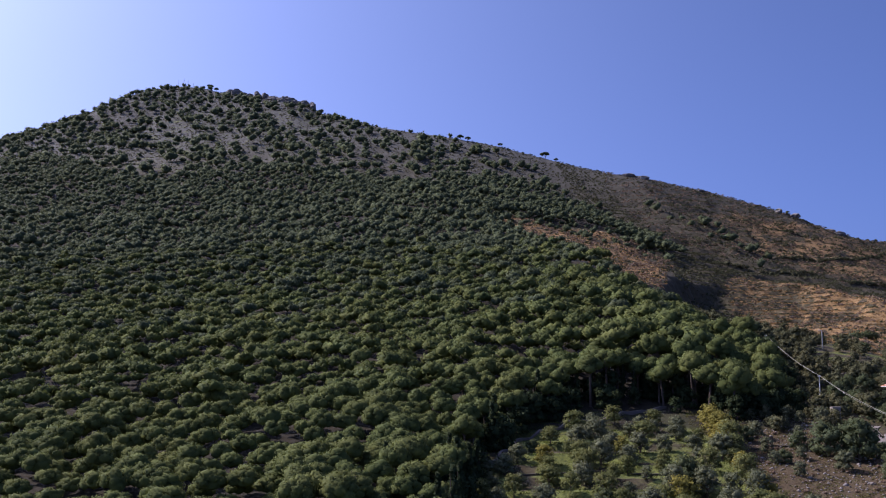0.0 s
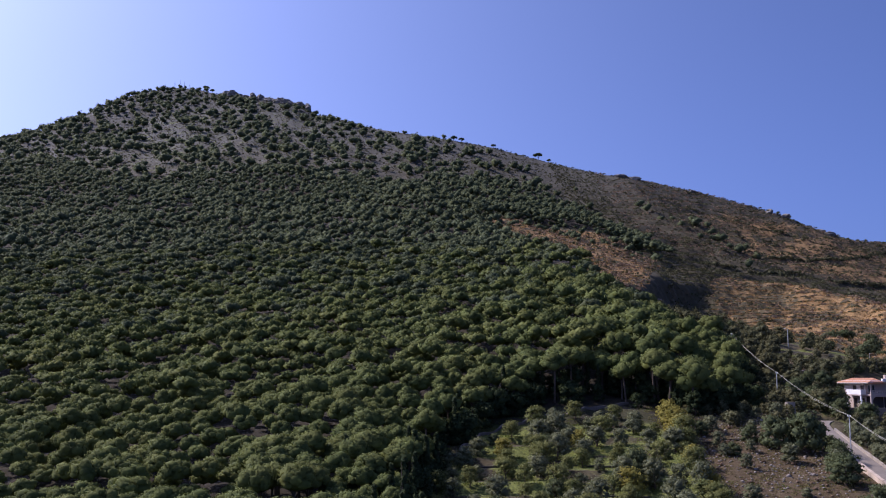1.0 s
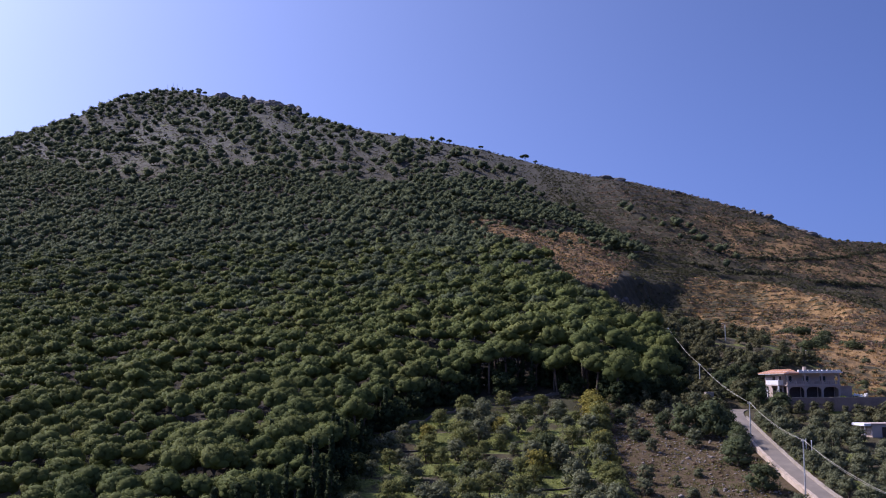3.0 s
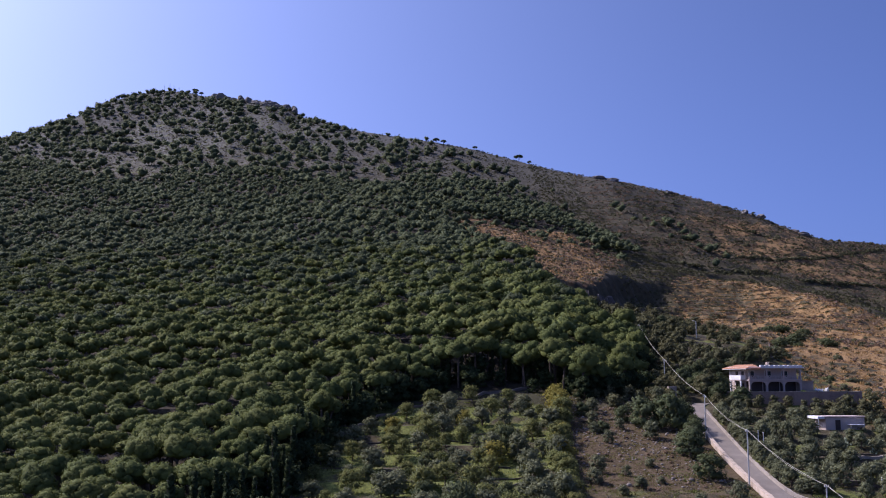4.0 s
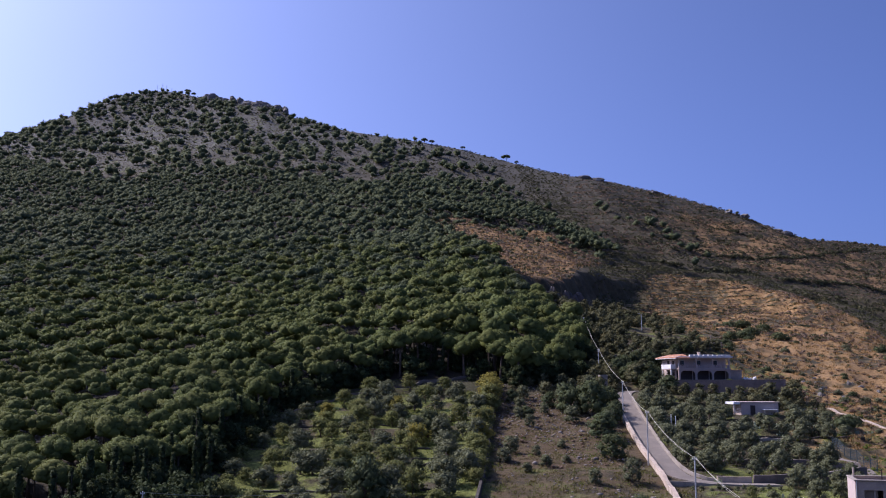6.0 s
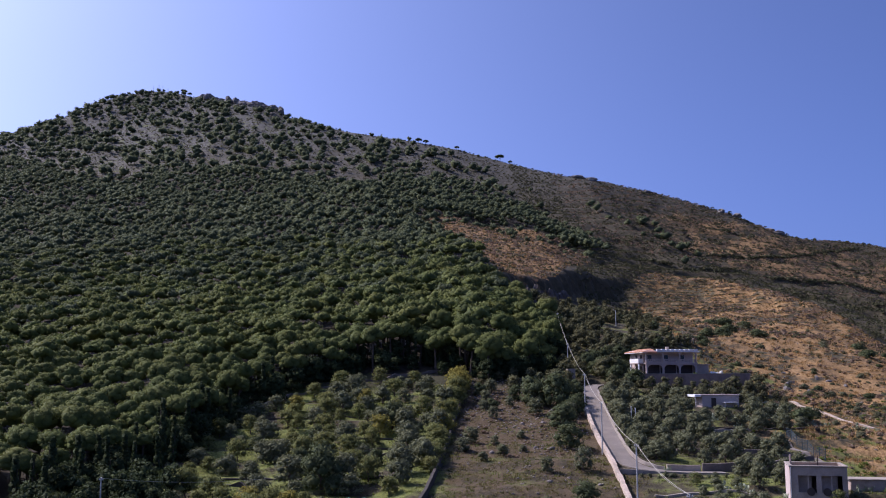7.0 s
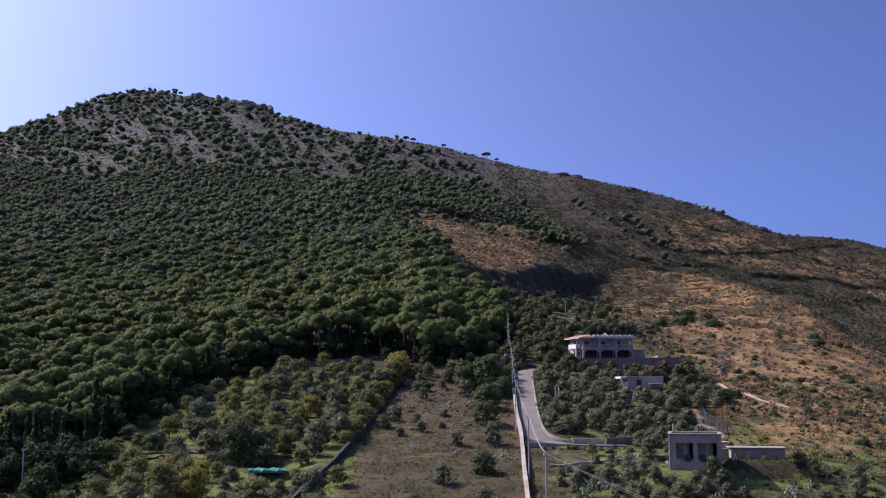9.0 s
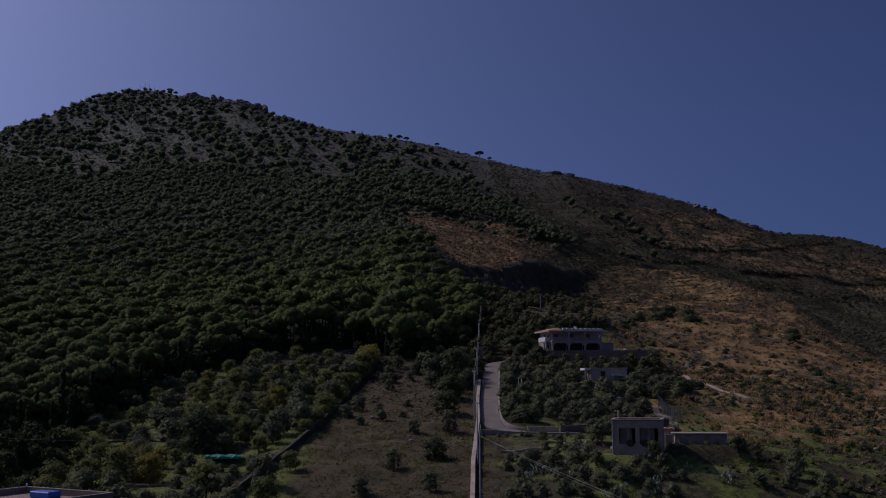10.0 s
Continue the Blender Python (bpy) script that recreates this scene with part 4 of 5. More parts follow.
plant(cypresses, [(1.5, 129, 1.15), (3.4, 127, 0.9), (2.4, 152, 1.1), (4.2, 149, 1.0), (0.8, 156, 1.0), (5.4, 161, 0.9), (-1, 134, 1.0), (8.6, 178, 1.0), (9.5, 185, 1.05), (-4, 118, 0.9), (3, 122, 0.8), (-7, 114, 1.0), (-4, 115.5, 1.0), (-1, 118.5, 0.9), (-9, 109.5, 1.1), (-12, 104.5, 1.1), (-5, 111, 0.9), (-2, 113.5, 0.9), (1, 116, 0.85), (-8.5, 105.5, 1.0), (-15, 100.5, 1.1), (-10.5, 107, 0.9)], pick)
# shrubs wear the dark cypress leaves, painting the edge's shade in their colour
edge_shrubs = [tree_kind("edge_shrub", 220 + k, (2.0, 0.1, 4.0, 8, 40, 0.18, 0.5, 0.44, "ball", EIGHT, 0.7), (1.6, 0.1, 5, 0.9, 0.3), CYPRESS, "dark evergreen shrub at the wood's edge, shade put into its leaf colour", "shrub", "edge shrubs") for k in range(2)]
rim = list(zip(PINES[1:11], PINES[2:12]))
for (ax, ay), (bx, by) in rim:
    n = max(2, int(math.hypot(bx - ax, by - ay) / 1.15))
    for k in range(n):
        s, inward = k / n, pick.uniform(-2.0, 9.0)
        d = Vector((by - ay, ax - bx)).normalized()
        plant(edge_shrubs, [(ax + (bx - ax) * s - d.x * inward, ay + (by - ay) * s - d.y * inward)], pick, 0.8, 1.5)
for k in range(64):
    x, y = pick.uniform(-26, 5), pick.uniform(72, 126)
    if 30 < k < 45:
        x, y = pick.uniform(-8, 8), pick.uniform(98, 122)
    if k > 44:
        x, y = pick.uniform(2, 14), pick.uniform(68, 92)
    if not bool(inside(PINES, np.array(x), np.array(y))) and not (abs(x - 1) < 4 and y < 103):
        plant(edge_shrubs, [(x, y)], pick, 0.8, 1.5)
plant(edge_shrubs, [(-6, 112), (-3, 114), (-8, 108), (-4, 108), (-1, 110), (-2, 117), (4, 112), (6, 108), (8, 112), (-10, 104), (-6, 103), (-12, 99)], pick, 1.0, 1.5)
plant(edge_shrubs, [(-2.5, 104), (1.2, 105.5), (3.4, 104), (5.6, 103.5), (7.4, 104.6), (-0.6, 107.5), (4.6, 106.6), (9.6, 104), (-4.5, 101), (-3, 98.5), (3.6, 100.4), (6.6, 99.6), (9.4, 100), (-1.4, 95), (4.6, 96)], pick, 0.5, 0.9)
discard(edge_shrubs)
low_olives = [tree_kind("olive_tree", 104 + k, (2.1, 0.1, 3.2, 8, 34, 0.2, 0.5, 0.45, "ball", EIGHT, 0.7), (2.2, 0.2, 4, 1.0, 0.5), OLIVE, "low bushy grey-green olive tree below the lane", "olive tree", "low olives") for k in range(2)]
garden = olive_kinds("dark grey-green olive tree in the garden below the villa", "garden olives")
plant(garden, [p for p in spots_in(80.5, 116, 127, 183, 3.9, 4.9, 2, 0.92, 2.9) if p[0] < 105.5 or p[1] > 152], pick, 0.7, 1.1)
plant(garden, [p for p in spots_in(76, 118, 72, 124, 4.4, 4.8, 3, 0.62, 4.2) if p[1] < 97], pick, 0.5, 0.85)
plant(low_olives, [p for p in spots_in(77, 100, 66, 99, 2.9, 3.1, 23, 0.8, 3.0) if not (88 < p[0] < 99 and p[1] > 88)], pick, 0.4, 0.7)
plant(low_olives, [(30.5, 98, 0.5), (33, 96.2, 0.42), (36, 98.6, 0.4), (38.5, 96.4, 0.5), (40.6, 99, 0.55), (35, 93, 0.5), (38.6, 92, 0.55), (31.8, 91, 0.5), (41, 93.6, 0.5), (34.4, 89.6, 0.6), (39.6, 103, 0.5), (30.4, 104, 0.6)], pick)
for k in range(11):
    plant(low_olives, [(76.8 + 1.25 * k, 116.9 + 0.5 * math.sin(2.3 * k), 0.24 + 0.06 * math.sin(3.1 * k))], pick)
plant(low_olives, [p for p in spots_in(77, 91, 100, 105.5, 2.6, 2.4, 24, 0.7, 3.0)], pick, 0.28, 0.45)
plant(garden, [(88.6, 91.2, 0.6), (91.5, 89.6, 0.5), (94.6, 88.6, 0.5), (97.2, 88, 0.5), (86, 94, 0.7), (94.6, 108, 0.7), (97, 109, 0.85), (100.5, 110.5, 0.8), (103.8, 111.6, 0.7)], pick)
plant(garden, spots_in(54, 76, 156, 204, 5.0, 6.5, 5, 0.42), pick, 0.6, 0.95)
plant(garden, [(60.7, 97.1, 0.82), (62.9, 119.9, 0.66), (68.7, 121.3, 0.98), (50.3, 134.7, 0.8), (52.1, 142.4, 0.9), (56.9, 132, 0.62), (60.4, 134, 0.4), (56, 139, 0.5), (81.2, 116.5, 0.3), (85.6, 108.2, 0.55), (88.6, 108, 0.5), (91.2, 106.7, 0.85), (92.2, 118.4, 0.8), (94.6, 118.6, 0.7), (93.6, 120.9, 0.85), (96.6, 121.6, 1.0), (100.2, 122, 0.9), (103.5, 122.8, 0.8), (80.5, 100, 0.5), (84, 99, 0.55), (86.5, 97, 0.6), (79.5, 97, 0.6), (83, 95, 0.65), (61, 145, 0.5), (53.5, 128, 0.5), (57, 86, 0.8), (66, 88, 0.7)], pick)
shrubs = shrub_kinds()
for k in range(17):
    y = 182 - 3.3 * k
    x = float(np.interp(y, [p[1] for p in ROAD[::-1]], [p[0] for p in ROAD[::-1]]))
    plant(garden, [(x + 3.7 + 0.5 * math.sin(2.1 * k), y, 0.62 + 0.12 * (k % 4))], pick)
plant(carobs, [p for p in spots_in(82, 113, 238, 345, 6.4, 8.0, 6, 0.5, 3.0) if not (91 < p[0] < 102 and p[1] < 259)], pick, 0.4, 0.85)
bank = spots_in(82, 113, 228, 340, 4.6, 6.0, 12, 0.45, 3.0) + spots_in(53, 79, 188, 200, 3.6, 4.4, 13, 0.72, 2.6) + spots_in(76, 96, 193, 252, 4.2, 5.0, 7, 0.8, 2.6)
bank += spots_in(82, 140, 338, 560, 5.6, 7.5, 15, 0.55, 3.0)
bank += spots_in(66, 100, 256, 345, 3.8, 5.0, 17, 0.8) + spots_in(79, 99, 203, 246, 2.9, 3.3, 19, 0.75, 2.4)
bank += spots_in(84, 122, 180, 192, 3.0, 3.4, 14, 0.8, 2.6) + spots_in(84, 112, 230, 262, 3.6, 4.4, 18, 0.5, 2.6)
bank = [p for p in bank if (p[1] < 330 or float(above_cliff(np.array(p[0]), np.array(p[1]))[0]) < -7) and not (92 < p[0] < 101 and 241 < p[1] < 258) and not bool(inside(SCAR, np.array(p[0]), np.array(p[1])))]
bx, by = np.array(bank).T
low = np.where((by < 193) & (bx > 83), 0.85, 1.0)
thicket = [crown(250 + k, 2.0, 0.2, 3.3, 6, 26, 0.2, 0.5, 0.46, "ball", EIGHT, 0.6) for k in range(4)]
v1 = scatter(thicket, bx, by, height(bx, by), rng.uniform(0.55, 1.1, len(bx)) * (1 + 0.4 * wave(bx, by, 26, 71)) * low, rng)
stuff("garden_thicket", v1, THICKET, "tangled dull green thicket of wild olive on the bank round the villa", "thicket")
spurges = [tree_kind("spurge_shrub", 210 + k, (1.7, 0.0, 1.5, 6, 44, 0.15, 0.5, 0.46, "ball", EIGHT, 0.7), (0.7, 0.07, 3, 0.7, 0.12), SPURGE, "low grey-green spurge cushion among the dry grass", "shrub", "spurge shrubs") for k in range(2)]


def thickly(x, y):
    """How closely the shrubs of the dry slope stand at a place."""
    band = float(along([(120, 236), (132, 212), (145, 202), (142, 182), (139, 156), (128, 130)], np.array(x), np.array(y))[0])
    return 0.75 * math.exp(-(band / 13) ** 2) + 0.75 * max(0.0, float(wave(np.array(x), np.array(y), 17, 81))) ** 1.5


for x, y in spots_in(112, 176, 80, 262, 3.4, 4.2, 8):
    if pick.random() < thickly(x, y) and float(along(PATH, np.array(x), np.array(y))[0]) > 2 and not (x < 132 and 124 < y < 150):
        plant(shrubs if pick.random() < 0.3 else spurges, [(x, y, pick.choice((0.25, 0.35, 0.45, 0.6, 0.8)))], pick)
for x, y in spots_in(124, 240, 262, 430, 5.5, 7.5, 9):
    if pick.random() < 0.9 * max(0.0, float(wave(np.array(x), np.array(y), 30, 82))) ** 1.5:
        plant(shrubs if pick.random() < 0.5 else spurges, [(x, y, pick.uniform(0.4, 1.2))], pick)
for k in range(26):
    y = 246 - 2.9 * k
    plant(shrubs, [(float(np.interp(y, [172, 183, 209, 237, 246], [158, 160.3, 165.6, 170.7, 172])) + 1.4 * math.sin(2.7 * k), y, 0.6 + 0.25 * math.sin(1.9 * k))], pick)
plant(shrubs, [(189.6, 299, 1.8), (186, 296, 1.2)], pick)
plant(shrubs, [(160, 384, 2.2), (167, 388, 2.4), (174, 382, 2.0), (203, 340, 1.9), (214, 352, 1.6), (152, 330, 2.2), (146, 318, 2.0), (160, 322, 1.8), (118, 164, 1.5), (122, 170, 1.4), (136, 300, 1.7), (130, 286, 1.6)], pick)
crest_pines = [tree_kind("crest_pine", 230 + k, (4.4, 3.0, 5.6, 12, 40, 0.42, 0.4, 0.32, "dome", True, 0.3), (4.8, 0.3, 5, 2.0, 1.8), CAROB, "lone umbrella pine standing on the mountain's skyline", "pine tree", "skyline pines") for k in range(2)]
plant(crest_pines, [(19, 1059, 1.0), (27, 1056, 0.85), (62, 1051, 0.75), (110, 1042, 1.3), (121, 1034, 0.7), (-330, 1358, 1.2), (-318, 1348, 0.9), (-505, 1274, 1.2), (-545, 1274, 1.2), (-455, 1300, 0.9), (330, 960, 0.6), (338, 957, 0.5)], pick)
discard(crest_pines)
plant(almonds, [(96.6, 92, 0.6), (83.2, 110, 0.5)], pick)
discard(olives + almonds + autumns + carobs + cypresses + garden + low_olives + shrubs + spurges)


def pad_mesh():
    """One flat oval cactus pad."""
    bm = bmesh.new()
    bmesh.ops.create_icosphere(bm, subdivisions=1, radius=1, matrix=Matrix.Diagonal((0.2, 0.055, 0.28, 1)))
    mesh = bpy.data.meshes.new("pad")
    bm.to_mesh(mesh)
    bm.free()
    mesh.materials.append(CACTUS)
    return mesh


pad = pad_mesh()
pears = []
for k in range(3):
    r = random.Random(300 + k)
    root = thing("prickly_pear", (0, 0, 0), 0, "thicket of pale prickly pear cactus pads in the garden", "cactus", "prickly pears")
    for n in range(26):
        a, d, z = r.uniform(0, 6.28), r.uniform(0, 1.1), r.uniform(0.2, 1.7)
        ob = new("pad", pad)
        ob.parent = root
        ob.location, ob.rotation_euler = (d * math.cos(a), d * math.sin(a), z * (1 - 0.3 * d)), (r.uniform(-0.6, 0.6), r.uniform(-0.6, 0.6), r.uniform(0, 6.28))
    part("stem", rod((0, 0, -0.3), (0, 0, 0.6), 0.14, 0.1, 6), BARK, root)
    pears.append(root)
for x, y, count in ((103.4, 159.1, 13), (116.9, 174.1, 3), (120.2, 168.5, 3), (115.8, 179.5, 2), (113.8, 189.0, 2), (107.0, 192.5, 2), (121.5, 163.0, 3), (88.3, 105.3, 3), (92.7, 99.3, 3), (103.5, 99.5, 5), (108.0, 99.8, 2), (128.7, 159.8, 3), (80.5, 93.4, 4), (90.0, 83.7, 3), (95.3, 84.8, 2), (94.3, 86.9, 4), (86.0, 86.0, 1), (100.0, 82.0, 1), (105.0, 87.7, 3), (84.0, 80.0, 1), (101.0, 92.0, 1), (109.0, 91.0, 1), (96.0, 92.0, 1), (87.9, 95.8, 3), (84.8, 90.7, 2), (110.4, 163.2, 5), (114.0, 171.0, 1), (82.0, 122.0, 1)):
    for k in range(count):
        plant(pears, [(x + 1.7 * math.sin(2.4 * k + x) * math.sqrt(k), y + 0.9 * math.cos(2.4 * k + x) * math.sqrt(k))], pick, 0.55, 0.95)
discard(pears)

# ---- rocks ----


def rock_mesh(seed, level, rough):
    r = np.random.RandomState(seed)
    v, f = ico(level)
    n = v / np.linalg.norm(v, axis=1)[:, None]
    d = 1 + rough * sum(np.sin(n @ r.normal(size=3) * k * 2.1 + r.uniform(0, 6)) / k for k in (1, 2, 3, 4, 6))
    v = n * d[:, None]
    v = np.round(v * 3.2) / 3.2 * 0.45 + v * 0.55
    return v, f


def rock(name, seed, at, scale, turn, label, group):
    v, f = rock_mesh(seed, 3, 0.17)
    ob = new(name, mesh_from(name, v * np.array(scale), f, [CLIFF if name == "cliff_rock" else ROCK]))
    ob.matrix_world = pose(*at, 0, 0, turn)
    return tagged(ob, label, "rock", group)


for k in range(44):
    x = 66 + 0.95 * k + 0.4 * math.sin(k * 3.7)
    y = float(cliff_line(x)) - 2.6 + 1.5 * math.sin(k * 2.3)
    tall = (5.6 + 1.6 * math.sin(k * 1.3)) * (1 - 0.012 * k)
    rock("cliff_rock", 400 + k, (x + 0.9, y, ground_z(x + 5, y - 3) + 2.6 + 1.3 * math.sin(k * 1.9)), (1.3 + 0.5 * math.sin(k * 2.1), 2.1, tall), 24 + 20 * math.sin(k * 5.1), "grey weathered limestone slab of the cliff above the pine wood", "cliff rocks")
for k in range(13):
    x = -292 + 10.4 * k
    y = float(np.interp(x, *np.array(CREST).T[:2])) - 6
    rock("summit_rock", 430 + k, (x, y, ground_z(x, y) + 0.5), (8.5, 5.0, 5.5 + 2.0 * math.sin(k * 1.7)), 23 * k, "pale limestone outcrop along the mountain's summit ridge", "summit rocks")
for k, x in enumerate((186, 201, 262, 330, 343, 372, 381)):
    y = float(np.interp(x, *np.array(CREST_EAST).T[:2])) - 3
    rock("ridge_rock", 450 + k, (x, y, ground_z(x, y) - 0.5), (6.5, 4.0, 2.6 + 0.8 * math.sin(k * 2.3)), 31 * k, "low grey limestone outcrop on the eastern ridge", "ridge rocks")
for k, (x, y) in enumerate(((132, 212), (134, 216), (137, 228), (133.5, 222), (136, 219), (131, 208), (138, 232), (129.5, 206), (135, 206), (147, 224), (144.5, 226), (150, 221), (134.4, 219.5), (132.6, 225))):
    rock("boulder", 470 + k, (x, y, ground_z(x, y) + 0.1), (0.62 + 0.28 * math.sin(3 * k), 0.5, 0.5 + 0.25 * math.sin(2 * k)), 40 * k, "pale limestone boulder in the dry grass", "boulders")

pebble = [(v * np.array([1, 0.8, 0.55]), f, unit(v)) for v, f in (rock_mesh(500 + k, 1, 0.2) for k in range(5))]
qx, qy = hexes(50, 77, 64, 200, 1.05, rng, 0.5)
dw = np.minimum(along(ROAD_WALL, qx, qy)[0], along(FIELD_WALL, qx, qy)[0])
keep = (dw > 1) & (rng.uniform(size=len(qx)) < 0.1 + 0.6 * ease(132, 160, qy) + 0.7 * np.exp(-((qy - 134 - 0.1 * (qx - 62)) / 1.6) ** 2) + 0.25 * wave(qx, qy, 14, 51)) & (qx < np.interp(qy, [p[1] for p in ROAD_WALL[::-1]], [p[0] for p in ROAD_WALL[::-1]]) - 0.6)
q2x, q2y = hexes(112, 240, 90, 420, 4.0, rng, 0.5)
k2 = rng.uniform(size=len(q2x)) < 0.2 + 0.35 * wave(q2x, q2y, 24, 52)
qx, qy = np.r_[qx[keep], q2x[k2]], np.r_[qy[keep], q2y[k2]]
v1 = scatter(pebble, qx, qy, height(qx, qy) + 0.05, rng.uniform(0.08, 0.3, len(qx)) * np.where(rng.uniform(size=len(qx)) < 0.05, 2.0, 1), rng)
stuff("field_stones", v1, STONE, "loose pale stones strewn over the red field", "stones")

# ---- road, walls and path ----


def on_ground(px, py):
    return height(px, py)


def road_top(px, py):
    d, run = along(ROAD, np.asarray(px), np.asarray(py))
    return road_height(run)


tagged(part("road", strip(ROAD, 1.7, road_top, -0.6, 0.02, 1.5), CONCRETE), "steep pale concrete lane climbing between low walls", "road", kind="structure")


def wall(name, line, half, low, high, material, label, lift=0.05, z_of=on_ground, cap=None):
    root = thing(name, (0, 0, 0), 0, label, "wall")
    part("masonry", strip(line, half, z_of, low, high, 1.2, lift), material, root)
    if cap:
        part("coping", strip(line, half + 0.06, z_of, high - 0.02, high + 0.1, 1.2, lift), cap, root)
    return root


wall("lane_wall", ROAD_WALL, 0.24, -1.2, 0.85, WALLPALE, "long low pale rendered wall along the lane", 0.06, cap=WALLPALE)
right_side = [(80.9, 184), (80.3, 176), (79.5, 163), (78.7, 150), (78.25, 140), (78.05, 132), (78.4, 126.5), (79.7, 123.7), (81.6, 122.75)]
wall("kerb_wall", right_side, 0.16, -0.8, 0.6, WALLSTONE, "low pale kerb wall on the garden side of the lane", 0.04)
wall("lane_arm_wall", [(81.9, 122.75), (84.4, 122.8), (87.2, 122.95)], 0.2, -1.2, 1.0, WALLPALE, "short pale concrete wall beside the lane's level arm", 0.04)
wall("retaining_wall", [(87.5, 122.95), (92, 123.4), (100, 125), (106.6, 127.6)], 0.25, -1.5, 1.3, DULLWALL, "dull rendered retaining wall below the olive garden", 0.04)
wall("garden_terrace_wall", [(86, 133.6), (92, 133.9), (98, 134.3), (105.5, 133)], 0.25, -1.2, 0.7, DULLWALL, "dull rendered terrace wall between rows of garden olives", 0.05)
wall("lane_edge_wall", [(73.9, 119.2), (76, 118.6), (80, 118.4), (86, 118.6), (90.5, 119)], 0.2, -1.8, 0.12, WALLSTONE, "low pale retaining edge under the lane's bend", 0.02, road_top)
wall("field_wall", FIELD_WALL, 0.22, -1.0, 1.15, DRYSTONE, "long dark dry-stone wall between orchard and field", 0.05, rough_height)
for k, line in enumerate(([(6, 118), (16, 121), (28, 119), (40, 121)], [(10, 142), (22, 145), (34, 142), (44, 144)], [(12, 165), (24, 168), (36, 165), (46, 167)], [(88, 152), (98, 155), (108, 153), (118, 155)],
                          [(94.4, 149.2), (99.5, 150.6), (104.4, 152.4)], [(76.6, 106.6), (83, 106.2), (90.2, 103.2)], [(54, 176), (62, 178), (70, 177)], [(27, 148.2), (31, 149.2), (38, 147.6)], [(14, 117), (19, 115.5), (24, 113.4)], [(34, 134), (39, 135.4), (44, 134.4)])):
    wall("terrace_wall", line, 0.3, -0.8, 0.3, DRYSTONE if k not in (4, 5) else WALLSTONE, "low dry-stone terrace wall in the orchard" if k not in (4, 5) else "pale low terrace wall in the garden", 0.1)
wall("wood_wall", WOOD_WALL, 0.25, -0.9, 0.5, DULLWALL, "low pale wall along the shaded foot of the pine wood", 0.05)
wall("garden_wall", [(87.2, 197), (92.2, 193.6), (101.2, 193.3), (110, 193.4), (117.6, 193.8), (118, 201)], 0.2, -3.2, 0.3, PINKWALL, "long rendered retaining wall carrying the villa's terrace", 0.02, lambda px, py: np.full(np.shape(px), VILLA_Z), WALLSTONE)
wall("upper_wall", [(83, 221), (91, 225), (102, 229.5), (111, 235), (117, 246)], 0.25, -2.5, 1.6, DULLWALL, "long dull retaining wall on the bank behind the villa", 0.05)
wall("gate_pier", [(75.6, 195), (77.4, 195.6)], 0.4, -0.5, 3.0, WALLSTONE, "tall pale masonry pier beside the lane's head", 0)
tagged(part("stair_path", strip(PATH, 0.36, on_ground, -0.4, 0.25, 1.2), WALLPALE), "narrow pale concrete path crossing the dry slope", "path", kind="structure")
tagged(part("ramp", strip([(107.6, 146), (108.4, 138), (108.4, 130), (106, 122)], 0.55, on_ground, -0.4, 0.1, 1.2), CONCRETE), "narrow pale concrete ramp behind the block house", "path", kind="structure")
tagged(part("dirt_track", strip([(100, 345), (118, 335), (134, 348), (150, 372)], 1.1, on_ground, -0.4, 0.1, 2.0), plain("pale_dirt", (0.36, 0.3, 0.23), 0.2, 0.5, 0.95)), "pale dirt track along the dry bank", "track", kind="structure")

# ---- the villa ----


def arch_panel(x0, x1, y0, y1, z0, z1, drop, steps=5):
    """Spandrel over an opening with rounded upper corners."""
    bm = bmesh.new()
    left = [(x0 + drop - drop * math.cos(math.pi / 2 * k / steps), z1 - 0.25 - drop + drop * math.sin(math.pi / 2 * k / steps)) for k in range(steps + 1)]
    line = left + [(x0 + x1 - x, z) for x, z in left[::-1]]
    for y in (y0, y1):
        lower = [bm.verts.new((x, y, z)) for x, z in line]
        upper = [bm.verts.new((x, y, z1)) for x, z in line]
        for a, b, c, d in zip(lower, lower[1:], upper[1:], upper):
            bm.faces.new((a, b, c, d))
    bm.verts.ensure_lookup_table()
    n = len(line)
    for k in range(n - 1):
        bm.faces.new((bm.verts[k], bm.verts[k + 1], bm.verts[2 * n + k + 1], bm.verts[2 * n + k]))
    bmesh.ops.recalc_face_normals(bm, faces=bm.faces)
    return bm


def window(parent, x, z, w, h, y, name="window"):
    """A framed dark window with a pair of shutters, on a wall facing -y."""
    frame_ob = part(name, box(x - 0.08, x + w + 0.08, y - 0.05, y + 0.1, z - 0.08, z + h + 0.08, 0.01), WHITE, parent)
    part("pane", box(x, x + w, y - 0.08, y - 0.052, z, z + h, 0.0), GLASS, frame_ob)
    part("mullion", box(x + w / 2 - 0.04, x + w / 2 + 0.04, y - 0.12, y - 0.082, z, z + h, 0.0), DARKWOOD, frame_ob)
    return frame_ob


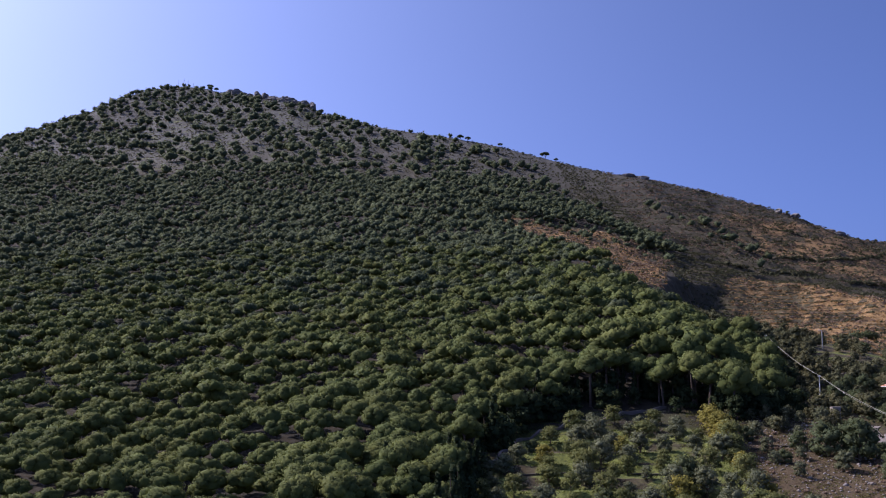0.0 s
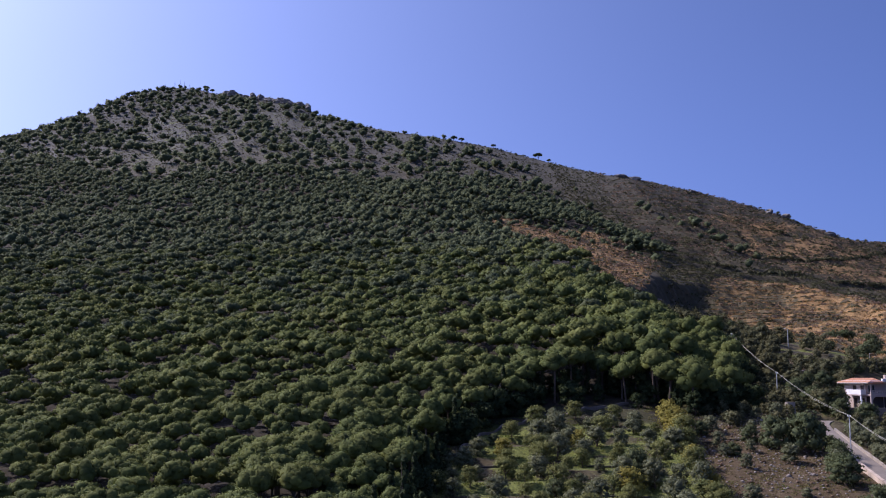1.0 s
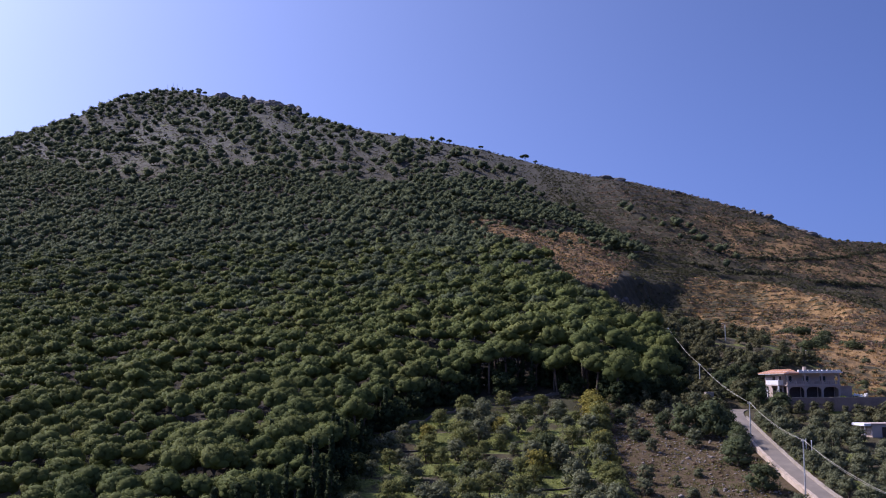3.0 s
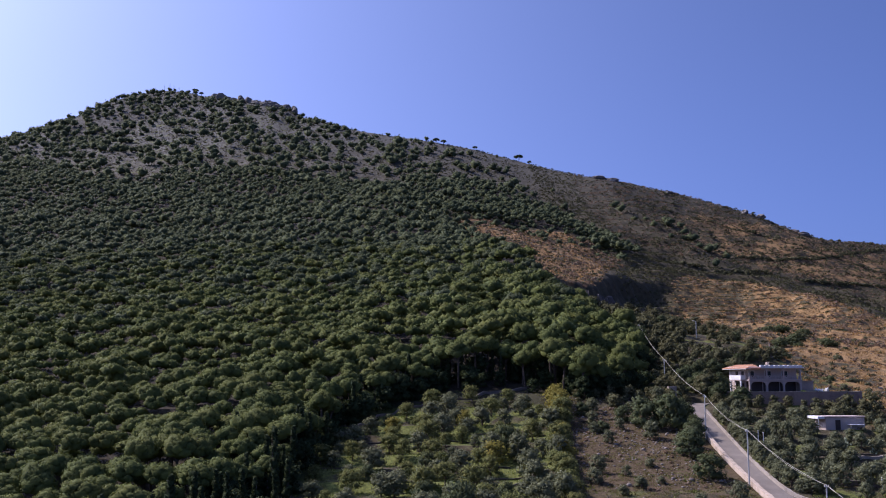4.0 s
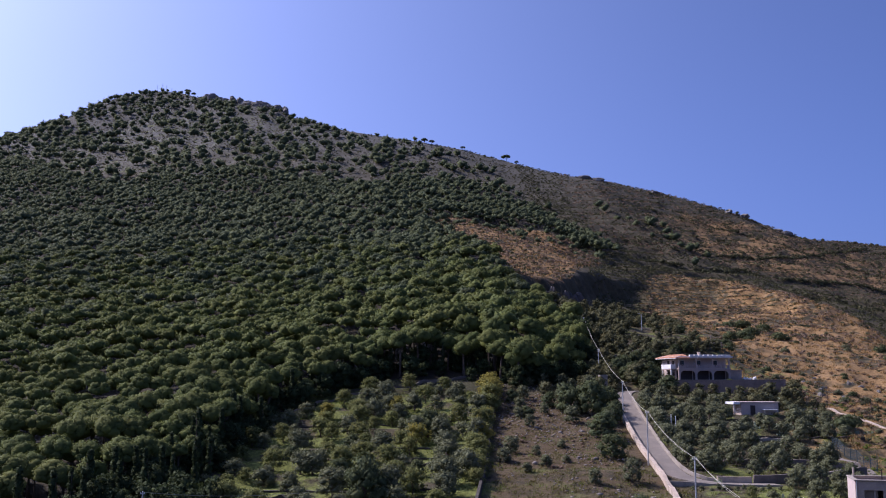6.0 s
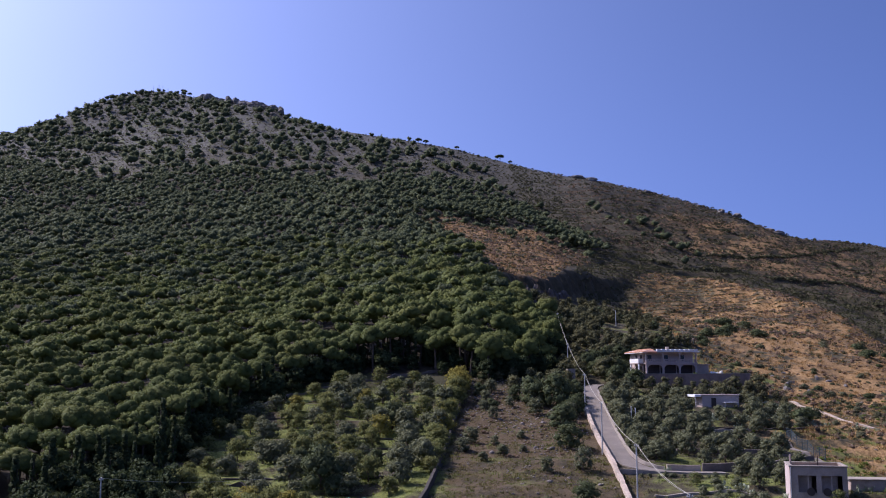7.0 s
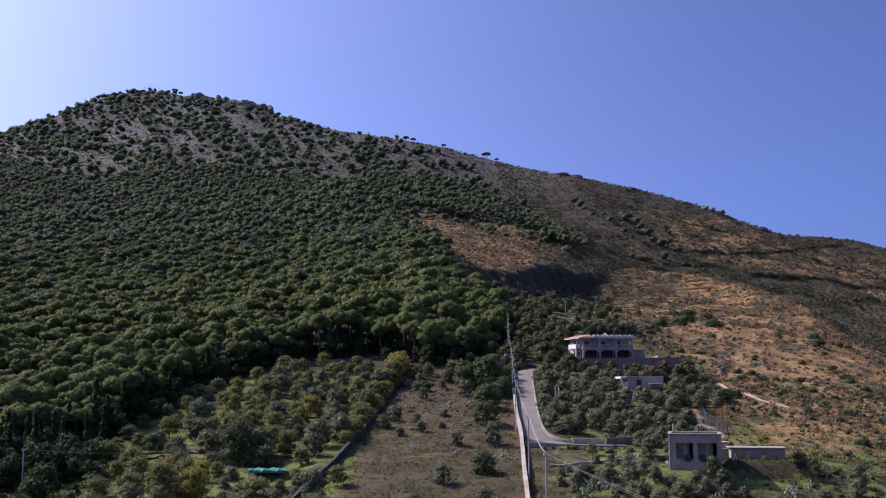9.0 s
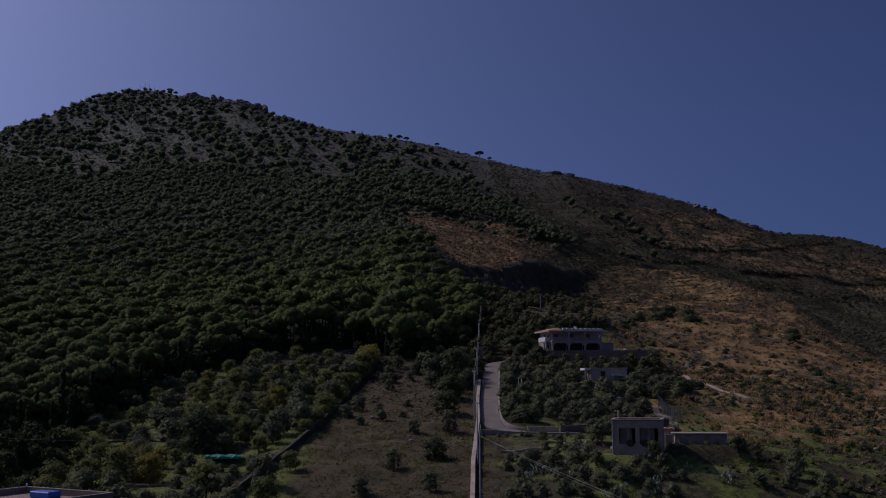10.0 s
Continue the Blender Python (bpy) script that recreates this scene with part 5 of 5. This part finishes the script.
def villa():
    v = thing("villa", (94.8, 199.6, VILLA_Z), 15, "two-storey pale villa with arcaded loggias and an orange tiled roof end", "house")
    W, D = 13.3, 8.4
    part("wall", box(0, W, 1.9, D, -0.5, 5.5, 0.03), PLASTER, v)
    part("plinth", box(-0.1, W + 0.1, 0, 1.9, -0.6, 0.05), GREYRENDER, v)
    part("balcony_floor", box(-0.15, W + 0.15, -0.15, 1.95, 2.72, 2.98), PLASTER, v)
    part("roof_slab", box(-0.4, W + 0.5, -0.45, D + 0.4, 5.5, 5.82), WHITE, v)
    xs = [0.2, 4.5, 8.8, W - 0.2]
    for x in xs:
        part("column", box(x - 0.2, x + 0.2, 0, 0.4, 0.05, 2.72), PLASTER, v)
        part("column", box(x - 0.17, x + 0.17, 0.02, 0.36, 2.98, 5.5), PLASTER, v)
    for a, b in zip(xs, xs[1:]):
        part("arch", arch_panel(a + 0.2, b - 0.2, 0.05, 0.35, 0, 2.72, 1.0), PLASTER, v)
        part("arch", arch_panel(a + 0.17, b - 0.17, 0.07, 0.33, 0, 5.5, 0.4), PLASTER, v)
        rail = part("balustrade", box(a + 0.17, b - 0.17, 0.1, 0.3, 3.72, 3.86, 0.01), PLASTER, v)
        part("foot_rail", box(a + 0.17, b - 0.17, 0.1, 0.3, 2.98, 3.1, 0.01), PLASTER, rail)
        n = 7
        for k in range(n):
            x = a + 0.4 + (b - a - 0.8) * k / (n - 1)
            wide = 0.16 if k in (0, 3, 6) else 0.09
            part("baluster", box(x - wide, x + wide, 0.14, 0.26, 3.1, 3.72, 0.0), PLASTER, rail)
        m = (a + b) / 2
        window(v, m - 1.5, 3.5, 1.5, 1.35, 1.9)
        # dark sheet added behind each lower arch in place of the arcade's shade
        part("garage_door", box(m - 2.0, m + 2.0, 1.8, 1.896, 0.06, 2.5, 0.01), DARKWOOD, v, "wide dark sheet painting the shade inside the ground-floor arcade")
    # tiled hip over the west end
    rows = 14
    for k in range(rows):
        bm = bmesh.new()
        y0, y1 = -0.9 + (D + 1.6) * k / rows, -0.9 + (D + 1.6) * (k + 1) / rows
        lowl, top = (-1.3, 5.5), (2.4, 6.3)
        pinch = max(0, 1 - (y0 + 0.9) / 2.4) if k < 4 else 0
        tx, tz = top[0] - pinch * 3.0, top[1] - pinch * 0.65
        ring = []
        for y in (y0, (y0 + y1) / 2, y1 - 0.02):
            lift = 0.12 if y == (y0 + y1) / 2 else 0
            ring.append([bm.verts.new(p) for p in ((lowl[0], y, lowl[1] + lift), (tx, y, tz + lift), (tx, y, tz - 0.2), (lowl[0], y, lowl[1] - 0.12))])
        for a, b in zip(ring, ring[1:]):
            for q in range(4):
                bm.faces.new((a[q], a[(q + 1) % 4], b[(q + 1) % 4], b[q]))
        bm.faces.new(ring[0])
        bm.faces.new(ring[-1][::-1])
        bmesh.ops.recalc_face_normals(bm, faces=bm.faces)
        part("tile_course", bm, TILE, v, "orange clay roof tiles")
    bm = bmesh.new()
    for p, q, r in (((-1.3, -0.9, 5.5), (2.4, -0.9, 5.55), (2.4, 1.5, 6.25)), ((-1.3, -0.95, 5.3), (2.4, -0.95, 5.3), (2.4, -0.9, 5.55))):
        a = [bm.verts.new(c) for c in (p, q, r)]
        b = [bm.verts.new((c[0], c[1] + 0.05, c[2] - 0.15)) for c in (p, q, r)]
        bm.faces.new(a)
        bm.faces.new(b[::-1])
        for k in range(3):
            bm.faces.new((a[k], a[(k + 1) % 3], b[(k + 1) % 3], b[k]))
    bmesh.ops.recalc_face_normals(bm, faces=bm.faces)
    part("hip_end", bm, TILE, v, "orange clay-tiled hip end")
    part("eave", box(-1.3, 0.0, -0.9, D + 0.7, 5.26, 5.42), WHITE, v)
    for k in range(9):
        x = 2.7 + 1.2 * k
        part("parapet_block", box(x, x + (0.9 if k < 6 else 1.02), -0.4, 0.15, 5.822, 6.2), WHITE, v, "white parapet block")
        part("parapet_gap", box(x + 1.03, x + 1.23, -0.3, 0.05, 5.822, 6.02), GREYRENDER, v)
    part("chimney", box(8.6, 9.2, 6.2, 6.8, 5.822, 7.0), GREYRENDER, v)
    # west balcony and doorway
    part("side_balcony", box(-1.25, -0.02, 1.5, 6.2, 2.72, 2.96), PLASTER, v)
    for p in ((-1.25, -1.1, 1.5, 6.2), (-1.1, -0.02, 1.5, 1.65), (-1.1, -0.02, 6.05, 6.2)):
        part("balcony_parapet", box(p[0], p[1], p[2], p[3], 2.96, 3.95, 0.02), WHITE, v, "white balcony parapet")
    part("side_post", box(-1.2, -0.9, 1.6, 1.9, -0.3, 2.72), WHITE, v)
    part("side_post", box(-1.2, -0.9, 5.8, 6.1, -0.3, 2.72), WHITE, v)
    for y in (2.6, 5.0):
        part("side_door", box(-0.07, -0.012, y - 0.55, y + 0.55, 0.05, 2.15, 0.01), DARKWOOD, v)
        part("side_window", box(-0.07, -0.012, y - 0.5, y + 0.5, 3.5, 4.8, 0.01), DARKWOOD, v)
    part("side_wing", box(W + 0.02, W + 3.4, 0.6, 6.0, -0.5, 2.5), GREYRENDER, v)
    part("wing_slab", box(W + 0.02, W + 3.6, 0.4, 6.2, 2.502, 2.7), GREYRENDER, v)


villa()
r = random.Random(5)
heap = thing("rubble_heap", (112.4, 204, VILLA_Z + 0.1), 0, "heap of white building rubble beside the villa", "rubble")
for k in range(26):
    bm = bmesh.new()
    m = Matrix.LocRotScale((r.uniform(-1.5, 1.5), r.uniform(-0.8, 0.8), r.uniform(0, 0.9) * 0.8), Euler((r.uniform(0, 3), r.uniform(0, 3), r.uniform(0, 3))), (r.uniform(0.25, 0.5), r.uniform(0.2, 0.4), r.uniform(0.15, 0.3)))
    bmesh.ops.create_icosphere(bm, subdivisions=1, radius=1, matrix=m)
    part("stone", bm, WHITE, heap)
for k, (x, y, tall) in enumerate(((114.7, 245.6, 2.2), (115.8, 245.2, 1.9), (117.2, 244, 1.6))):
    post = thing("gate_post", (x, y, ground_z(x, y)), 0, "pale concrete gate post on the bank above the villa", "post", "gate posts")
    part("shaft", box(-0.09, 0.09, -0.09, 0.09, -0.4, tall), WALLSTONE, post)
    part("cap", box(-0.13, 0.13, -0.13, 0.13, tall + 0.002, tall + 0.08), WHITE, post)

# ---- the shed ----
shed = thing("shed", (100.0, 170, SHED_Z), 4, "low flat-roofed pale shed with a white roof edge among the olives", "shed")
part("wall", box(0, 7.7, 0, 4.6, -0.5, 2.4), PLASTER, shed)
part("roof_slab", box(-0.25, 7.85, -0.2, 4.8, 2.402, 2.6), PLASTER, shed)
part("roof_edge", box(-1.6, -0.252, -0.2, 4.8, 2.1, 2.58), WHITE, shed, "white canopy on the sunny end")
part("canopy_post", box(-1.5, -1.38, -0.1, 0.02, -0.5, 2.1), GALV, shed)
part("door", box(1.9, 2.9, -0.06, -0.004, -0.1, 1.9, 0.01), DARKWOOD, shed)
part("porch_roof", box(4.2, 7.0, -1.5, -0.004, 0.95, 1.07), WHITE, shed, "white sheet porch roof")
part("porch_post", box(4.25, 4.35, -1.45, -1.35, -0.6, 0.948), GALV, shed)
part("porch_post", box(6.85, 6.95, -1.45, -1.35, -0.6, 0.948), GALV, shed)

# ---- the block house and its annex ----


def block_house():
    h = thing("block_house", (91.3, 94.4, BLOCK_Z), -14, "unfinished grey concrete block house with two dark openings", "house")
    W, D, T = 6.9, 6.6, 4.7
    # front wall round two openings
    for x0, x1, z0, z1 in ((0, 1.0, -2, T), (3.2, 3.8, 1.5, 3.6), (6.3, W, -2, T), (1.0, 6.3, 3.6, T), (1.0, 6.3, -2, 1.5)):
        part("front_wall", box(x0, x1, 0, 0.3, z0, z1, 0.0), GREYRENDER, h)
    part("side_wall", box(0, 0.3, 0.3, D, -2, T, 0.0), PLASTER, h)
    part("side_wall", box(W - 0.3, W, 0.3, D, -2, T, 0.0), GREYRENDER, h)
    part("back_wall", box(0.3, W - 0.3, D - 0.3, D, -2, T, 0.0), GREYRENDER, h)
    part("inner_floor", box(0.3, W - 0.3, 0.3, D - 0.3, 1.1, 1.3, 0.0), GREYRENDER, h)
    part("roof", box(0.3, W - 0.3, 0.3, D - 0.3, 4.1, 4.35, 0.0), GREYRENDER, h)
    part("front_coping", box(-0.12, W + 0.12, -0.15, 0.4, T + 0.002, T + 0.16), WALLSTONE, h)
    part("back_coping", box(-0.12, W + 0.12, D - 0.4, D + 0.1, T + 0.002, T + 0.16), WALLSTONE, h)
    part("side_coping", box(-0.12, 0.4, 0.41, D - 0.41, T + 0.002, T + 0.16), WALLSTONE, h)
    part("side_coping", box(W - 0.4, W + 0.12, 0.41, D - 0.41, T + 0.002, T + 0.16), WALLSTONE, h)
    for x0, lob in ((1.0, 1.5), (3.8, 0.65)):
        part("frame_post", box(x0 + 1.15, x0 + 1.3, 0.1, 0.25, 1.5, 3.6, 0.0), GREYRENDER, h)
        # round-bottomed balcony front hanging below the opening
        bm = bmesh.new()
        add_rod(bm, (x0 + lob, -0.12, 1.6), (x0 + lob, -0.002, 1.6), 0.5, None, 16)
        part("round_panel", bm, DARKWOOD, h, "dark round panel under the opening")
    for x0, x1 in ((1.0, 3.2), (3.8, 6.3)):
        part("inner_wall", box(x0 + 0.05, x1 - 0.5, 0.9, 1.02, 1.3, 4.1, 0.0), GREYRENDER, h, "bare inner block wall behind the opening")
    part("gutter", rod((0.12, -0.1, -0.5), (0.12, -0.1, T), 0.06), GALV, h)
    part("flue", rod((0.6, 5.3, 4.35), (0.6, 5.3, T + 1.2), 0.12), GREYRENDER, h)
    part("roof_post", box(4.0, 4.12, 5.7, 5.82, 4.35, T + 1.0, 0.0), DARKWOOD, h)


block_house()
annex = thing("annex", (101.4, 100.2, BLOCK_Z + 1.1), -10, "long low concrete outbuilding with a pale slab roof", "outbuilding")
part("wall", box(0, 7.3, 0, 3.2, -1, 1.35), GREYRENDER, annex)
part("roof_slab", box(-0.4, 7.5, -0.25, 3.4, 1.352, 1.5), WALLSTONE, annex)
part("gate_wall", box(-1.4, -0.402, 0.2, 0.5, -1, 1.3), WALLSTONE, annex)
hut = thing("hut", (100.6, 104.6, BLOCK_Z + 0.6), -10, "tiny hut with an orange tile roof behind the outbuilding", "hut")
part("wall", box(0, 1.7, 0, 1.5, -1, 2.2), PLASTER, hut)
bm = bmesh.new()
for k in range(5):
    add_box(bm, -0.15 + 0.4 * k, 0.23 + 0.4 * k, -0.2, 1.7, 2.21, 2.5 + 0.05 * (k % 2), 0.05)
part("tile_roof", bm, TILE, hut)

# ---- flat roof in the near corner ----


def roof_terrace():
    ax = math.degrees(math.atan2(-8, 13.8))
    h = thing("terrace_house", (17.1, 78, 31.8), ax, "house with a flat roof terrace inside a low pale parapet", "house")
    part("wall", box(0, 15, -13, 0, -4, 3.6), PLASTER, h)
    part("terrace_floor", box(0.25, 14.75, -12.75, -0.25, 3.602, 3.68, 0.0), PINKWALL, h)
    for x0, x1, y0, y1 in ((0, 15, -0.25, 0), (0, 0.25, -13, -0.252), (14.75, 15, -13, -0.252), (0.252, 14.748, -13, -12.75)):
        par = part("parapet", box(x0, x1, y0, y1, 3.602, 4.35, 0.0), PINKWALL, h)
        part("coping", box(x0 - 0.06, x1 + 0.06, y0 - 0.06, y1 + 0.06, 4.352, 4.44, 0.0), WALLSTONE, par)
    part("vent", rod((0.1, -0.1, 4.44), (0.1, -0.1, 4.8), 0.1), WHITE, h)
    return h


roof_terrace()
tarp = part("water_tank", box(-1.7, 1.7, -0.9, 0.9, 0, 0.75, 0.12), BLUEPAINT)
tarp.matrix_world = pose(21.6, 72.4, 35.49, 0, 0, -30)
tagged(tarp, "low blue plastic water tank on the roof terrace", "tank")

# ---- poles, lamp and cables ----


def pole(x, y, z0, tall, label, group, thick=0.12, arm=False):
    p = thing("utility_pole", (x, y, z0), 0, label, "pole", group)
    part("shaft", rod((0, 0, -0.5), (0, 0, tall), thick, thick * 0.7, 10), GALV, p)
    part("crossarm", box(-0.3, 0.3, -0.05, 0.05, tall - 0.35, tall - 0.25, 0.01), GALV, p)
    for s in (-0.25, 0.25):
        part("insulator", rod((s, 0, tall - 0.249), (s, 0, tall - 0.08), 0.05, 0.03, 8), WHITE, p)
    return Vector((x, y, z0 + tall - 0.1))


LINE = "pale galvanised pole carrying the overhead cable"
tops = [pole(x, y, ground_z(x, y), tall, LINE, "overhead line poles") for x, y, tall in
        ((79.2, 243.3, 73.3 - ground_z(79.2, 243.3)), (76.9, 203.8, 63.2 - ground_z(76.9, 203.8)), (75, 162.5, 55.6 - ground_z(75, 162.5)), (73.4, 132, 50.7 - ground_z(73.4, 132)),
         (72.8, 99.4, 45.7 - ground_z(72.8, 99.4)), (72, 67.7, 42.6 - ground_z(72, 67.7)), (100, 45, 32.5 - ground_z(100, 45)))]
left_top = pole(0.9, 102, ground_z(0.9, 102), 6.0, "thin grey pole among the trees by the pine wood", "overhead line poles")
lamp = thing("street_lamp", (97.6, 255.4, ground_z(97.6, 255.4)), 0, "street lamp with a pale post on the slope", "street lamp")
part("post", rod((0, 0, -0.4), (0, 0, 4.6), 0.14, 0.1, 10), GALV, lamp)
part("arm", rod((0, 0, 4.5), (-0.6, 0, 4.7), 0.04), GALV, lamp)
part("lamp_head", box(-0.95, -0.45, -0.1, 0.1, 4.66, 4.78, 0.03), WHITE, lamp)
stub_spots = ((75.6, 195.4, 2.2), (83.2, 158, 2.6), (83.8, 157, 2.6), (93.2, 131, 2.0))
for x, y, tall in stub_spots:
    post = thing("garden_post", (x, y, ground_z(x, y)), 0, "short pale post beside the lane", "post", "garden posts")
    part("shaft", rod((0, 0, -0.3), (0, 0, tall), 0.09, 0.08, 8), WHITE, post)
    part("cap", rod((0, 0, tall + 0.002), (0, 0, tall + 0.08), 0.12, 0.06, 8), WHITE, post)


def cable(a, b, sag, thick):
    """One unbroken sagging tube."""
    bm, n, last = bmesh.new(), 14, None
    side = (b - a).cross(Vector((0, 0, 1))).normalized()
    for k in range(n + 1):
        s = k / n
        p = a.lerp(b, s) - Vector((0, 0, 4 * sag * s * (1 - s)))
        ring = [bm.verts.new(p + thick * (side * math.cos(1.2566 * q) + Vector((0, 0, 1)) * math.sin(1.2566 * q))) for q in range(5)]
        if last:
            for q in range(5):
                bm.faces.new((last[q], last[(q + 1) % 5], ring[(q + 1) % 5], ring[q]))
        else:
            bm.faces.new(ring)
        last = ring
    bm.faces.new(last[::-1])
    bmesh.ops.recalc_face_normals(bm, faces=bm.faces)
    return tagged(part("overhead_cable", bm, CABLE), "pale sagging overhead cable between poles", "cable", "overhead cables")


for a, b in zip(tops, tops[1:]):
    cable(a, b, 0.7, 0.02)
    cable(a + Vector((0.25, 0, -0.1)), b + Vector((0.25, 0, -0.1)), 1.0, 0.014)
cable(left_top, Vector((22, 108, 40.4)), 0.5, 0.016)

# masts on the summit
for x, tall in ((-392, 7), (-381, 9.5), (-374, 12), (-367, 10), (-358, 7)):
    y = float(np.interp(x, *np.array(CREST).T[:2]))
    mast = thing("antenna_mast", (x, y, ground_z(x, y)), 0, "thin radio mast on the mountain's summit", "mast", "summit masts")
    part("shaft", rod((0, 0, -1), (0, 0, tall), 0.22, 0.12, 6), GALV, mast)
    part("crossbar", box(-1.0, 1.0, -0.08, 0.08, tall * 0.72, tall * 0.72 + 0.15, 0.0), GALV, mast)
    part("dish", rod((0.3, -0.35, tall * 0.55), (0.3, -0.15, tall * 0.55), 0.5, 0.4, 10), WHITE, mast)

# fence and netting
fence = thing("garden_fence", (0, 0, 0), 0, "blue-grey wire fence beside the ramp", "fence")
spots = [(109.4, 148 - 2.6 * k) for k in range(8)]
for x, y in spots:
    part("fence_post", rod((x, y, ground_z(x, y) - 0.3), (x, y, ground_z(x, y) + 2.0), 0.05), FENCE, fence)
for (ax_, ay_), (bx_, by_) in zip(spots, spots[1:]):
    bm = bmesh.new()
    za, zb = ground_z(ax_, ay_), ground_z(bx_, by_)
    for k in range(7):
        add_rod(bm, (ax_, ay_, za + 0.2 + 0.28 * k), (bx_, by_, zb + 0.2 + 0.28 * k), 0.02, None, 4)
    for k in range(9):
        s = (k + 0.5) / 9
        x, y, z = ax_ + (bx_ - ax_) * s, ay_ + (by_ - ay_) * s, za + (zb - za) * s
        add_rod(bm, (x, y, z + 0.1), (x, y, z + 1.95), 0.018, None, 4)
    part("wire_panel", bm, FENCE, fence)
net = thing("netting_frame", (32.8, 103.2, ground_z(35.5, 104) + 0.25), 0, "low frame covered with bright green garden netting", "netting")
bm = bmesh.new()
grid = [[bm.verts.new((5.2 * i / 12, 2.4 * j / 5, 0.5 + 0.1 * math.sin(i * 1.3 + j) + 0.06 * math.sin(2.7 * i) - 0.2 * (j in (0, 5)))) for j in range(6)] for i in range(13)]
for i in range(12):
    for j in range(5):
        bm.faces.new((grid[i][j], grid[i + 1][j], grid[i + 1][j + 1], grid[i][j + 1]))
front = [bm.verts.new((5.2 * i / 12, -0.1, 0.0)) for i in range(13)]
for i in range(12):
    bm.faces.new((front[i], front[i + 1], grid[i + 1][0], grid[i][0]))
part("net", bm, NETTING, net)
for x in (0.1, 2.6, 5.1):
    part("net_post", rod((x, 0.05, -0.7), (x, 0.05, 0.28), 0.04), BARK, net)
    part("net_post", rod((x, 2.3, -0.7), (x, 2.3, 0.28), 0.04), BARK, net)
